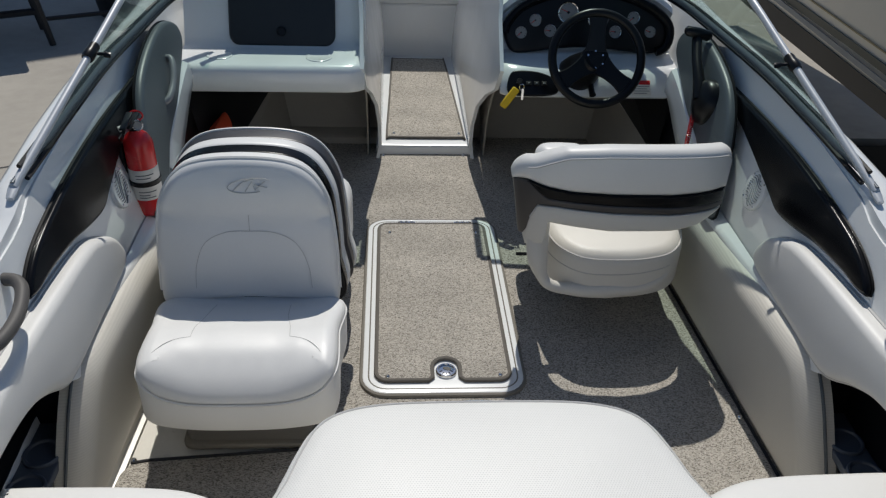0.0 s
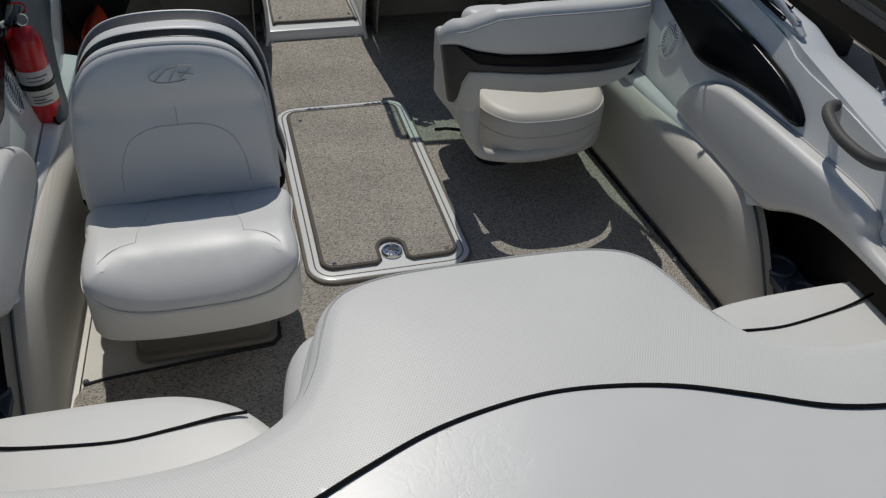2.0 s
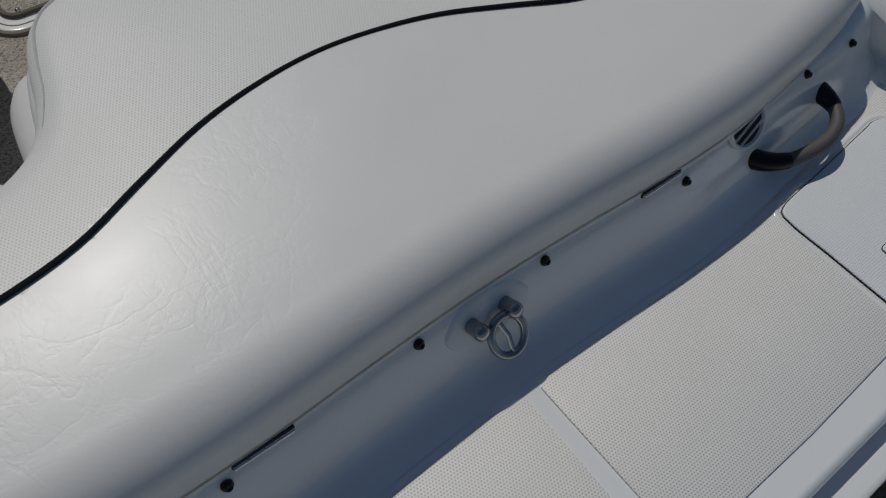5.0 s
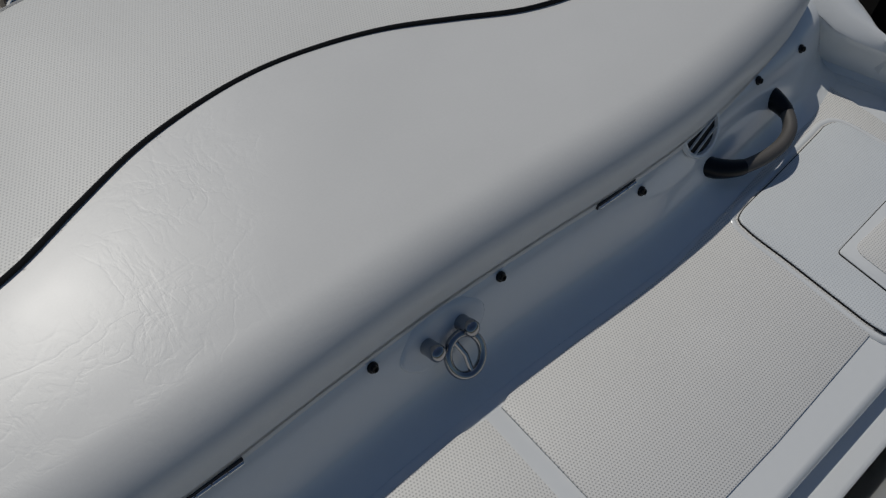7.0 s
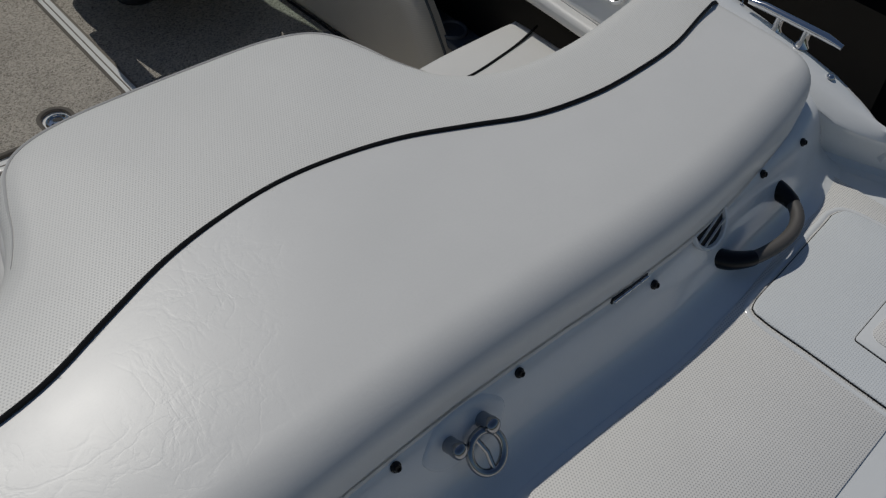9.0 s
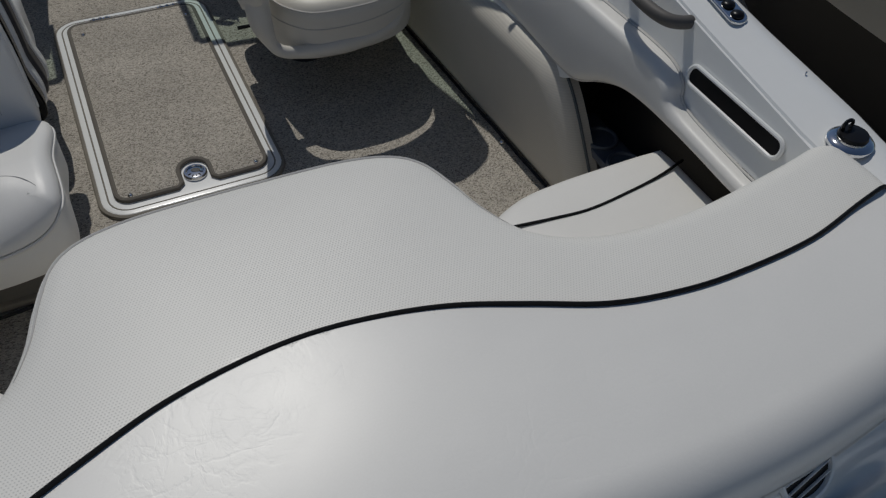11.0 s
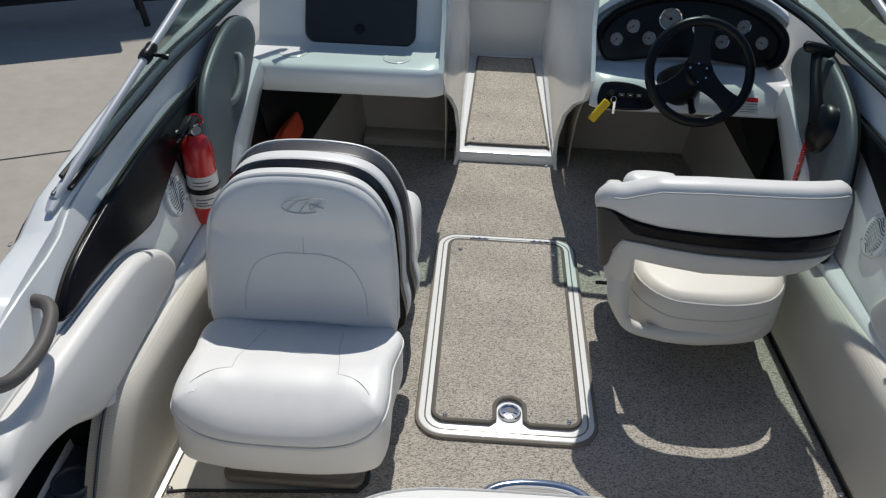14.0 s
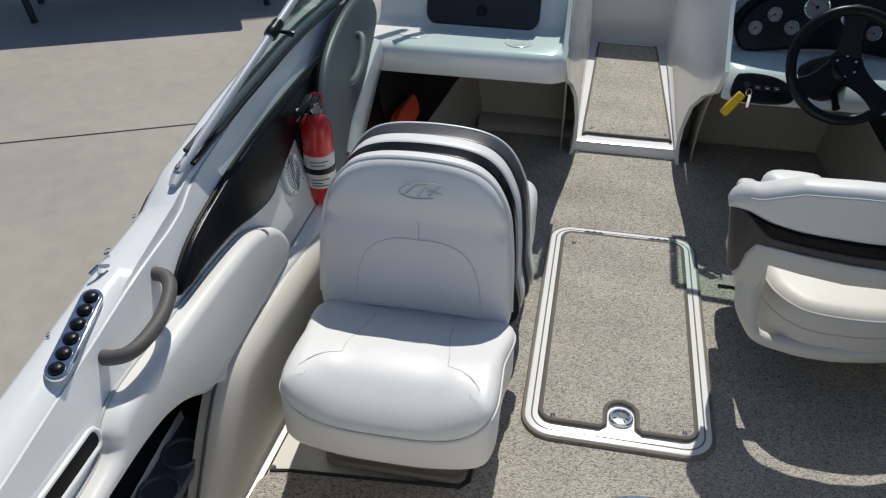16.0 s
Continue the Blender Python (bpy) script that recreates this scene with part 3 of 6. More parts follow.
# floor
floor = part("floor", solid(-0.98, 1.05, -0.06, 0.98, 3.95, -0.012), LINER)
tagged(floor, "cream moulded cockpit floor under the carpet", "floor", kind="structure")
EDGE = [(0.865, 3.64), (0.84, 2.6), (0.855, 2.40), (0.872, 1.9), (0.892, 1.5), (0.91, 1.15)]
po = [(-0.865, 3.64), (-0.845, 2.60), (-0.36, 2.585), (-0.352, 1.685), (-0.372, 1.660), (-0.60, 1.642), (-0.80, 1.627), (-0.845, 1.618), (-0.866, 1.58), (-0.91, 1.15)]
cp = np.array([(x, y) for x, y in EDGE][::-1] + po[::1])
bm = cushion(cp, 0.014, 0.004, lambda u, v, w: (u, v, w - 0.012), spacing=0.15, seg=2)
whole("carpet", bm, CARPET, "tan and brown loop-pile carpet snapped to the cockpit floor", "carpet")

tagged(part("carpet_binding", tube([(-0.354, 1.74, 0.003), (-0.356, 1.688, 0.003), (-0.374, 1.662, 0.003), (-0.60, 1.644, 0.003), (-0.80, 1.629, 0.003), (-0.845, 1.620, 0.003)], 0.0045, seg=6), DARKST), "dark bound edge of the carpet", "carpet edge", "", "structure")

# walkthrough: step, bow floor and its side walls
bmw = loft([[(x, 3.455, -0.01), (x, 3.457, 0.03), (x, 3.465, 0.042), (x, 3.485, 0.047), (x, 4.70, 0.047)] for x in np.linspace(-0.225, 0.215, 8)])
tagged(part("step", bmw, GEL), "glossy white moulded step into the bow", "step", kind="structure")


# ---------------------------------------------------------------- lower side liners
for side in (-1, 1):
    arch = spline([(1.395, 0.0), (1.407, 0.06), (1.441, 0.12), (1.480, 0.18), (1.522, 0.24), (1.570, 0.295), (1.620, 0.333), (1.68, 0.350), (1.76, 0.352), (2.0, 0.345), (2.4, 0.333), (2.64, 0.327), (2.70, 0.322)], 90, False)
    lin = np.array(list(map(tuple, arch)) + [(2.725, 0.30)] + [(2.73, z) for z in np.linspace(0.25, 0.02, 8)] + [(2.71, -0.012)] + [(y, -0.012) for y in np.linspace(2.66, 1.43, 50)] + [(1.40, -0.010)])
    LF = lambda u, v, w, s=side: (s * (0.885 + 0.066 - 0.05 * (u - 1.6) - 0.004 * math.sin(math.pi * min(1.0, max(0.0, v / 0.38))) - w), u, v)
    lt = thing("side_liner", "cream ribbed vinyl lower side panel along the floor", "side panel", (side * 0.9, 2.1, 0), "side liners")
    part("panel", cushion(lin, 0.08, 0.055, LF, spacing=0.05, seg=8), RIB, lt)
    part("piping", tube([LF(p[0] - 0.001, p[1] + 0.001, 0.026) for p in arch[:42]], 0.0042, seg=6), GREYV, lt, "dark welt along the aft edge")
    # smooth moulded strip along its foot
    rows = [[(side * (0.885 - 0.05 * (y - 1.6) - o), y, z) for o, z in ((0.03, 0.0), (0.014, 0.004), (0.006, 0.016), (0.003, 0.045), (-0.004, 0.052))] for y in np.linspace(1.46, 2.9, 12)]
    if side > 0:
        tagged(part("floor_gap", tube([(0.873 - 0.05 * (y - 1.6), y, 0.003) for y in np.linspace(1.3, 2.9, 12)], 0.005, seg=6), PLASTIC), "dark gap along the floor edge", "gap", "", "structure")
        continue
    tagged(part("liner_foot", loft(rows), LINER), "smooth cream moulded strip along the floor", "trim", "liner foot strips", "structure")

# padded bolsters on the side walls
TOP = [(2.040, 0.385), (2.025, 0.43), (1.98, 0.478), (1.89, 0.520), (1.80, 0.535), (1.64, 0.545), (1.48, 0.551), (1.36, 0.555), (1.28, 0.550), (1.235, 0.528), (1.222, 0.502), (1.18, 0.490), (1.10, 0.484), (1.0, 0.480), (0.90, 0.478)]
BOT = [(0.87, 0.462), (0.90, 0.440), (1.0, 0.440), (1.1, 0.444), (1.2, 0.446), (1.30, 0.443), (1.38, 0.430), (1.46, 0.398), (1.52, 0.362), (1.56, 0.348), (1.63, 0.345), (1.75, 0.347), (1.9, 0.352), (2.01, 0.358)]
for side in (-1, 1):
    o = spline(TOP + BOT, 190)
    bol = thing("side_bolster", "white padded vinyl bolster on the cockpit side", "bolster", (side * 0.93, 1.6, 0.45), "side bolsters")
    FAT = lambda u, v, w, s=side: (s * (wall_x(v) - 0.97 * w * (0.42 + 3.9 * min(0.21, max(0.0, v - 0.35)))), u, v + 0.24 * w * (1 - 0.5 * min(1.0, max(0.0, (v - 0.35) / 0.2))))
    part("pad", cushion(o, 0.045, 0.024, FAT, puff=0.006, spacing=0.04, seg=7, reach=0.05), VINYL, bol)
    part("piping", tube([on_wall(side)(p[0], p[1], 0.004) for p in o], 0.004, closed=True, seg=6), SEAM, bol)

# black padded panels ahead of them
BP = [(2.735, 0.665), (2.50, 0.676), (2.19, 0.677), (1.99, 0.668), (1.82, 0.652), (1.69, 0.632), (1.605, 0.602), (1.575, 0.575), (1.61, 0.562), (1.69, 0.563), (1.83, 0.553), (1.96, 0.530), (2.05, 0.522), (2.13, 0.540), (2.35, 0.590), (2.56, 0.632)]
for side in (-1, 1):
    o = spline(BP, 150)
    bpn = thing("wall_upholstery", "black padded vinyl panel on the cockpit side", "side panel", (side * 0.97, 2.1, 0.6), "black side panels")
    part("pad", cushion(o, 0.022, 0.012, on_wall(side, 0.001), puff=0.006, spacing=0.05), BLACKV, bpn)
    part("piping", tube([on_wall(side, 0.001)(p[0], p[1], 0.003) for p in o], 0.0045, closed=True, seg=6), PIPING, bpn)

# storage pockets with cup holders, behind the bolsters
for side in (-1, 1):
    pk = thing("side_pocket", "black moulded storage pocket with two cup holders", "storage pocket", (side * 0.97, 1.3, 0.2), "side pockets")
    X = lambda x: side * x
    b = bmesh.new()
    for f in (((1.035, 0.80, 0.17), (1.035, 1.60, 0.17), (1.035, 1.60, 0.5), (1.035, 0.80, 0.5)),
              ((0.95, 1.60, 0.17), (0.95, 1.60, 0.5), (1.035, 1.60, 0.5), (1.035, 1.60, 0.17)), ((0.93, 0.80, 0.48), (0.93, 1.60, 0.48), (1.035, 1.60, 0.5), (1.035, 0.80, 0.5))):
        b.faces.new([b.verts.new((X(x), y, z)) for x, y, z in f])
    part("tray_wall", b, PLASTIC, pk, smooth=False)
    part("tray", solid(X(0.945), 0.80, 0.150, X(1.035), 1.60, 0.172, 0.003), CUPS, pk)
    part("tray_front", solid(X(0.945), 0.80, 0.0, X(0.960), 1.36, 0.160, 0.004), CUPS, pk)
    for y in (1.495, 1.385):
        ring = revolve([(0.046, 0.0), (0.046, 0.006), (0.043, 0.009), (0.039, 0.008), (0.036, 0.003), (0.020, 0.0015), (0, 0.001)], Matrix.Translation((X(0.988), y, 0.1725)), 28)
        part("cup_holder", ring, CUPS, pk, "grey plastic cup holder")

# recessed slots in the gunwale's inner face, with a bright rim
for side in (-1, 1):
    sl = thing("side_slot", "dark recessed rod slot with a bright moulded rim", "recess", (side * 0.96, 1.1, 0.54), "side slots")
    o = rounded(0.95, 0.512, 1.235, 0.550, 0.018, 5) if side < 0 else rounded(0.955, 0.540, 1.235, 0.580, 0.018, 5)
    part("recess", cushion(o, 0.004, 0.001, on_wall(side, 0.002), spacing=0.2, seg=1), PLASTIC, sl)
    part("rim", tube([on_wall(side, 0.002)(p[0], p[1], 0.004) for p in o], 0.0048, closed=True, seg=8), GEL, sl)


# ---------------------------------------------------------------- windshield
def ws_bar(u):
    """The upper bar, from its foot (u = 0) forwards."""
    return np.array([1.024 - 0.20 * u, 1.775 + u, np.interp(u, (0, 0.75, 1.3), (0.742, 1.057, 1.15))])


def ws_rail(u):
    """The lower rail, along the gunwale and round over the dash."""
    return np.array([np.interp(u, (0, 0.15, 0.3, 0.65, 1.28, 1.6), (1.024, 1.014, 1.012, 1.018, 0.982, 0.845)), 1.775 + min(u, 1.35) + max(0, u - 1.35) * 0.6 + np.interp(u, (0, 0.3, 0.65), (0, 0.008, 0.040)), np.interp(u, (0, 0.15, 0.3, 0.65, 1.28, 1.6), (0.752, 0.770, 0.780, 0.785, 0.788, 0.842))])


for side in (-1, 1):
    ws = thing("windshield", "curved green-tinted windshield in an aluminium frame", "windshield", (side * 1.0, 2.4, 0.78), "windshield wings")
    F = lambda p: (side * p[0], p[1], p[2])
    bars = spline([ws_bar(u) for u in np.linspace(0, 1.3, 9)], 40, False)
    rails = spline([ws_rail(u) for u in np.linspace(0, 1.6, 12)], 40, False)
    part("top_bar", tube([F(p) for p in bars], 0.0105, seg=10), ANOD, ws, "bright aluminium upper bar")
    part("lower_rail", tube([F(p + (0, 0, 0.0)) for p in rails], np.interp(np.arange(40), (0, 5, 39), (0.005, 0.016, 0.017)), seg=10), material("rail_grey", (0.10, 0.12, 0.14), 0.4) if side < 0 else bpy.data.materials["rail_grey"], ws, "dark grey lower rail")
    part("gasket", tube([F(p + (-0.014, 0, -0.012)) for p in rails[1:]], 0.007, seg=6), PLASTIC, ws)
    part("upper_gasket", tube([F(p + (-0.002, 0, 0.018)) for p in rails[1:]], 0.006, seg=6), PLASTIC, ws)
    part("pane", thicken(loft([[F(a * (1 - k) + b * k) for k in np.linspace(0, 1, 4)] for a, b in zip(rails, bars)]), 0.005), GLASS, ws, "green-tinted glass pane")
    ft = F(ws_bar(0.0))
    part("foot", tube([(ft[0], ft[1] + 0.02, ft[2] + 0.006), (ft[0], ft[1] - 0.006, ft[2] - 0.006), (ft[0], ft[1] - 0.03, ft[2] - 0.014)], (0.0125, 0.013, 0.009), seg=10, flat=0.7), ANOD, ws)
    lp = Vector(F(ws_bar(0.415)))
    b = revolve([(0, -0.026), (0.0135, -0.026), (0.0150, -0.018), (0.0145, -0.004), (0.0165, 0.004), (0.0165, 0.018), (0.0145, 0.026), (0, 0.026)], look(lp, Vector(F(ws_bar(0.6)))), 14)
    clamp = part("clamp", b, PLASTIC, ws, "black rail clamp with a knob")
    b = tube([lp + Vector((-side * 0.015, 0.0, -0.004)), lp + Vector((-side * 0.03, 0.002, -0.006)), lp + Vector((-side * 0.034, 0.002, -0.007)), lp + Vector((-side * 0.048, 0.004, -0.010))], (0.005, 0.005, 0.0085, 0.0075), seg=8)
    part("knob", b, PLASTIC, clamp)


for side, xa in ((-1, 0.23), (1, 0.20)):
    fw = thing("front_windshield", "green-tinted front windshield over the console", "windshield", (side * 0.58, 3.35, 0.86), "front windshields")
    low = spline([(side * xa, 3.44, 0.87), (side * 0.5, 3.43, 0.87), (side * 0.75, 3.33, 0.86), (side * 0.85, 3.22, 0.85)], 20, False)
    high = spline([(side * xa, 3.22, 1.035), (side * 0.5, 3.20, 1.05), (side * 0.70, 3.13, 1.08), (side * 0.77, 3.04, 1.12)], 20, False)
    part("pane", thicken(loft([[a * (1 - k) + b2 * k for k in np.linspace(0, 1, 3)] for a, b2 in zip(low, high)]), 0.005), GLASS, fw, "green-tinted glass pane")
    part("lower_frame", tube(low, 0.014, seg=8), PLASTIC, fw)
    part("upper_frame", tube(high, 0.014, seg=8), ALU, fw)
    part("end_post", tube([low[0], high[0]], 0.013, seg=8), ALU, fw)


# ---------------------------------------------------------------- consoles
# port dash: shelf, front lip, back wall
def dash_y(x):
    return 3.015 + 0.01 * (x + 0.58)


dash = thing("port_console", "white moulded port console with a shelf above a dark footwell", "console", (-0.58, 3.1, 0.4))
rows = []
for x in np.linspace(-0.96, -0.262, 34):
    yb = dash_y(x) + 0.035 * max(0, (x + 0.33) / 0.07) ** 2.2
    rows.append([(x, yb + 0.05, 0.478), (x, yb + 0.012, 0.470), (x, yb, 0.482), (x, yb - 0.004, 0.545), (x, yb + 0.004, 0.563), (x, yb + 0.025, 0.573), (x, yb + 0.185, 0.577), (x, yb + 0.215, 0.584), (x, yb + 0.23, 0.605), (x, yb + 0.285, 0.74), (x, yb + 0.32, 0.81), (x, yb + 0.5, 0.85)])
part("dash", thicken(loft(rows), 0.012), GEL, dash)
for (x, y) in ((-0.81, 3.13), (-0.435, 3.122)):
    part("cup_cover", revolve([(0.050, -0.002), (0.050, 0.001), (0.045, 0.003), (0.039, 0.001), (0, 0.001)], Matrix.Translation((x, y, 0.5755)), 28), GEL, dash, "round white cup holder rim")
gb = thing("glovebox", "black glovebox door set in the port console", "glovebox", (-0.58, 3.25, 0.7))
tilt = lambda u, v, w: (u, 3.243 + (v - 0.60) * 0.38 - 0.935 * w, v + 0.35 * w)
o = rounded(-0.788, 0.577, -0.378, 0.86, 0.042)
part("door", cushion(o, 0.018, 0.010, tilt, puff=0.004, spacing=0.06), GLOVE, gb)
part("knob", revolve([(0, 0.0), (0.017, 0), (0.018, 0.008), (0.014, 0.013), (0, 0.013)], Matrix.Translation(tilt(-0.585, 0.628, 0.020)) @ pose(0, 0, 0, 70), 20), PLASTIC, gb)

# inner walls of the walkthrough: port and starboard consoles' sides, flaring up
for side, x0 in ((-1, -0.200), (1, 0.190)):
    rows = []
    for y in np.linspace(3.44, 4.85, 24):
        t = (y - 3.44) / 1.41
        f = 1 - 0.35 * t
        rows.append([(x0 + side * dx * f, y + dy * (1 - t) ** 2, z) for dx, dy, z in ((0.030, -0.03, -0.012), (0.016, -0.01, 0.05), (0.018, -0.02, 0.16), (0.030, -0.08, 0.28), (0.050, -0.20, 0.38), (0.068, -0.36, 0.47), (0.078, -0.40, 0.56), (0.082, -0.22, 0.70), (0.09, -0.14, 0.82))])
    w = part("console_wall", thicken(loft(rows), 0.015), GEL, None)
    tagged(w, "glossy white moulded wall beside the bow walkthrough", "console wall", "walkthrough walls", "structure")

# footwells under both consoles: a cream toe board that ends in a slant, and black sheets for the dark space under the
# side deck
for side in (-1, 1):
    xin, xo = 0.205, 0.985
    if side < 0:
        toe, slant, upper = (0.64, 0.70), ((0.835, 2.90, -0.01), (0.61, 3.66, -0.01), (0.665, 3.70, 0.29), (0.865, 2.98, 0.10)), ((0.858, 2.98, 0.105), (0.668, 3.70, 0.285), (0.70, 3.715, 0.488), (0.918, 2.98, 0.488))
    else:
        toe, slant, upper = (0.80, 0.86), ((0.835, 2.88, -0.01), (0.775, 3.66, -0.01), (0.835, 3.70, 0.285), (0.866, 2.90, 0.272)), ((0.862, 2.90, 0.275), (0.838, 3.70, 0.288), (0.86, 3.715, 0.488), (0.918, 2.98, 0.488))
    b = bmesh.new()
    for f in (((xin, 3.640, -0.01), (toe[0], 3.640, -0.01), (toe[1], 3.72, 0.49), (0.255, 3.75, 0.49)), slant, ((0.268, 3.07, 0.492), (xo, 3.06, 0.492), (xo, 3.78, 0.492), (0.268, 3.78, 0.492))):
        b.faces.new([b.verts.new((side * x, y, z)) for x, y, z in f])
    bmesh.ops.solidify(b, geom=b.faces[:], thickness=0.01)
    w = part("footwell", b, WELL, smooth=False)
    tagged(w, "dim taupe moulded footwell under the console", "footwell", "footwells", "structure")
    part("inner_lining", thicken(loft([[(side * 0.266, 3.45 - 0.33 * max(0.0, z / 0.5) ** 2, z), (side * 0.266, 3.8, z)] for z in np.linspace(-0.01, 0.5, 8)]), 0.006), WELL, w)
    if side < 0:
        part("toe_step", loft([[(side * x, y, z) for y, z in ((3.56, -0.006), (3.562, 0.03), (3.575, 0.042), (3.66, 0.046))] for x in np.linspace(xin, 0.63, 8)]), WELL, w, "low moulded step at the toe board")
    # Black sheets put the deep shade under the side deck into the colour.
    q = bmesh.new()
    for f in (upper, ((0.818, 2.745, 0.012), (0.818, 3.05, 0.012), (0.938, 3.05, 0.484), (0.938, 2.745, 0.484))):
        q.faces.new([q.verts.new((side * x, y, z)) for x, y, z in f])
    part("footwell_dark", q, PLASTIC, w, "black sheet standing in for the dark space under the side deck", smooth=False)
    # the moulded post that frames the footwell at the hull side
    edge = spline([(3.02, 0.490), (2.98, 0.482), (2.93, 0.455), (2.87, 0.418), (2.80, 0.375), (2.74, 0.325), (2.70, 0.27)], 14, False)
    back = spline([(2.99, 0.600), (2.93, 0.588), (2.84, 0.558), (2.75, 0.523), (2.67, 0.490), (2.60, 0.455), (2.55, 0.40)], 14, False)
    rows = []
    for (yo, zo), (yq, zq) in zip(edge, back):
        ym, zm = (yo + yq) / 2, (zo + zq) / 2
        rows.append([(side * x, y, z) for x, y, z in ((0.965, yo + 0.05, zo - 0.006), (0.925, yo + 0.022, zo - 0.010), (0.905, yo + 0.004, zo - 0.004), (0.896, yo * 0.9 + ym * 0.1, zo * 0.9 + zm * 0.1), (0.890, ym, zm), (0.897, yq * 0.85 + ym * 0.15, zq * 0.85 + zm * 0.15), (0.912, yq, zq), (0.97, yq - 0.02, zq + 0.012))])
    w = part("footwell_post", loft(rows), GEL)
    tagged(w, "white moulded post beside the footwell opening", "post", "footwell posts", "structure")

# bow: backrest wall, seats and deck ahead of the walkthrough
bow = thing("bow_bench", "white vinyl bow seat ahead of the walkthrough", "seat", (0, 4.8, 0.3))
part("base", solid(-0.62, 4.61, 0.0, 0.62, 4.85, 0.36, 0.03), GEL, bow)
part("cushion", cushion(spline([(-0.66, 4.62), (0.66, 4.62), (0.62, 4.9), (0.3, 5.15), (0, 5.2), (-0.3, 5.15), (-0.62, 4.9)], 90), 0.09, 0.03, lambda u, v, w: (u, v, 0.36 + w), puff=0.01), VINYL, bow)
for s in (-1, 1):
    part("side_cushion", cushion(rounded(0.3, 3.75, 0.72, 4.5, 0.05), 0.09, 0.03, lambda u, v, w, s=s: (s * u, v, 0.42 + w), puff=0.01), VINYL, bow)
    part("side_base", solid(s * 0.33, 3.98, 0.0, s * 0.75, 4.55, 0.42, 0.02), LINER, bow)


# starboard dash with the instrument hood
sd = thing("helm_console", "white moulded helm console with a black instrument hood", "console", (0.58, 3.1, 0.4))


def hood(x):
    """Extra height of the hood over the dash."""
    u = (x - 0.62) / 0.40
    return 0.0 if abs(u) >= 1 else (1 - u * u) ** 0.5


rows = []
for x in np.linspace(0.262, 0.96, 44):
    yb = 3.015 + 0.035 * max(0, (0.33 - x) / 0.07) ** 2.2
    h = hood(x)
    ht = 0.62 + 0.215 * hood(x)
    fy = 3.262 + (ht - 0.60) * 0.34
    rows.append([(x, yb + 0.05, 0.478), (x, yb + 0.012, 0.462), (x, yb, 0.472), (x, yb + 0.006, 0.490), (x, yb + 0.05, 0.545), (x, yb + 0.10, 0.560), (x, yb + 0.16, 0.567), (x, 3.222, 0.572), (x, 3.240, 0.580), (x, fy - 0.018, ht - 0.035), (x, fy - 0.035, ht - 0.012), (x, fy - 0.022, ht + 0.008), (x, fy + 0.03, ht + 0.022), (x, fy + 0.3, ht + 0.02)])
part("dash", thicken(loft(rows), 0.012), GEL, sd)
FACE = lambda u, v, w: (u, 3.235 + (v - 0.58) * 0.34 - 0.94 * w, v + 0.34 * w)
o = spline([(0.285, 0.635), (0.305, 0.685), (0.36, 0.735), (0.47, 0.775), (0.61, 0.790), (0.75, 0.775), (0.86, 0.735), (0.93, 0.685), (0.945, 0.635), (0.925, 0.588), (0.86, 0.572), (0.74, 0.582), (0.61, 0.590), (0.48, 0.582), (0.37, 0.568), (0.315, 0.575)], 96)
part("instrument_panel", cushion(o, 0.03, 0.012, FACE, spacing=0.08), PLASTIC, sd, "black instrument panel")
part("hood_rim", tube([FACE(p[0], p[1] + 0.002, 0.036) for p in o[0:56]], 0.017, seg=10, flat=1.2), BLACKV, sd, "padded black hood edge")


# ---------------------------------------------------------------- floor hatches
def hatch_outline(x0, y0, x1, y1, r, notch=None):
    o = [tuple(p) for p in rounded(x0, y0, x1, y1, r)]
    if notch:
        c, w, d = notch
        low = []
        for g in np.linspace(0, 180, 9):
            low.append((c - w * math.cos(radians(g)), y0 + d - w + w * math.sin(radians(g))))
        o = o[:21] + [(c - w - 0.012, y0)] + [(c - w, y0 + 0.012)] + low + [(c + w, y0 + 0.012), (c + w + 0.012, y0)] + o[21:]
    return np.array(o)


hat = thing("floor_hatch", "carpeted ski locker hatch in a white frame with a chrome latch", "hatch", (0, 2.33, 0))
FR = rounded(-0.248, 1.862, 0.242, 2.855, 0.075)
part("frame", cushion(FR, 0.014, 0.006, lambda u, v, w: (u, v, w), spacing=0.1), GEL, hat, "white moulded hatch frame")
part("frame_edge", tube([(p[0], p[1], 0.005) for p in FR], 0.0085, closed=True, seg=8), TRIM, hat, "brown-grey edge trim")
part("frame_groove", tube([(p[0], p[1], 0.0128) for p in inset(ccw(FR), 0.020)], 0.0026, closed=True, seg=6), TRIM, hat)
LID = hatch_outline(-0.205, 1.912, 0.198, 2.808, 0.035, (0.006, 0.043, 0.10))
part("lid", cushion(LID, 0.012, 0.004, lambda u, v, w: (u, v, 0.012 + w), spacing=0.1, seg=3), CARPET, hat, "tan carpeted lid")
part("lid_binding", tube([(p[0], p[1], 0.019) for p in LID], 0.0075, closed=True, seg=8), BIND, hat, "dark brown bound edge")
LOCK = Matrix.Translation((0.006, 1.955, 0.014))
lk = part("latch", revolve([(0.032, 0), (0.032, 0.006), (0.029, 0.010), (0.0255, 0.010), (0.0245, 0.004)], LOCK, 32), CHROME, hat, "round chrome flush latch")
part("latch_cup", revolve([(0.0255, 0.0055), (0.018, 0.0065), (0, 0.007)], LOCK, 24), CHROME, lk)
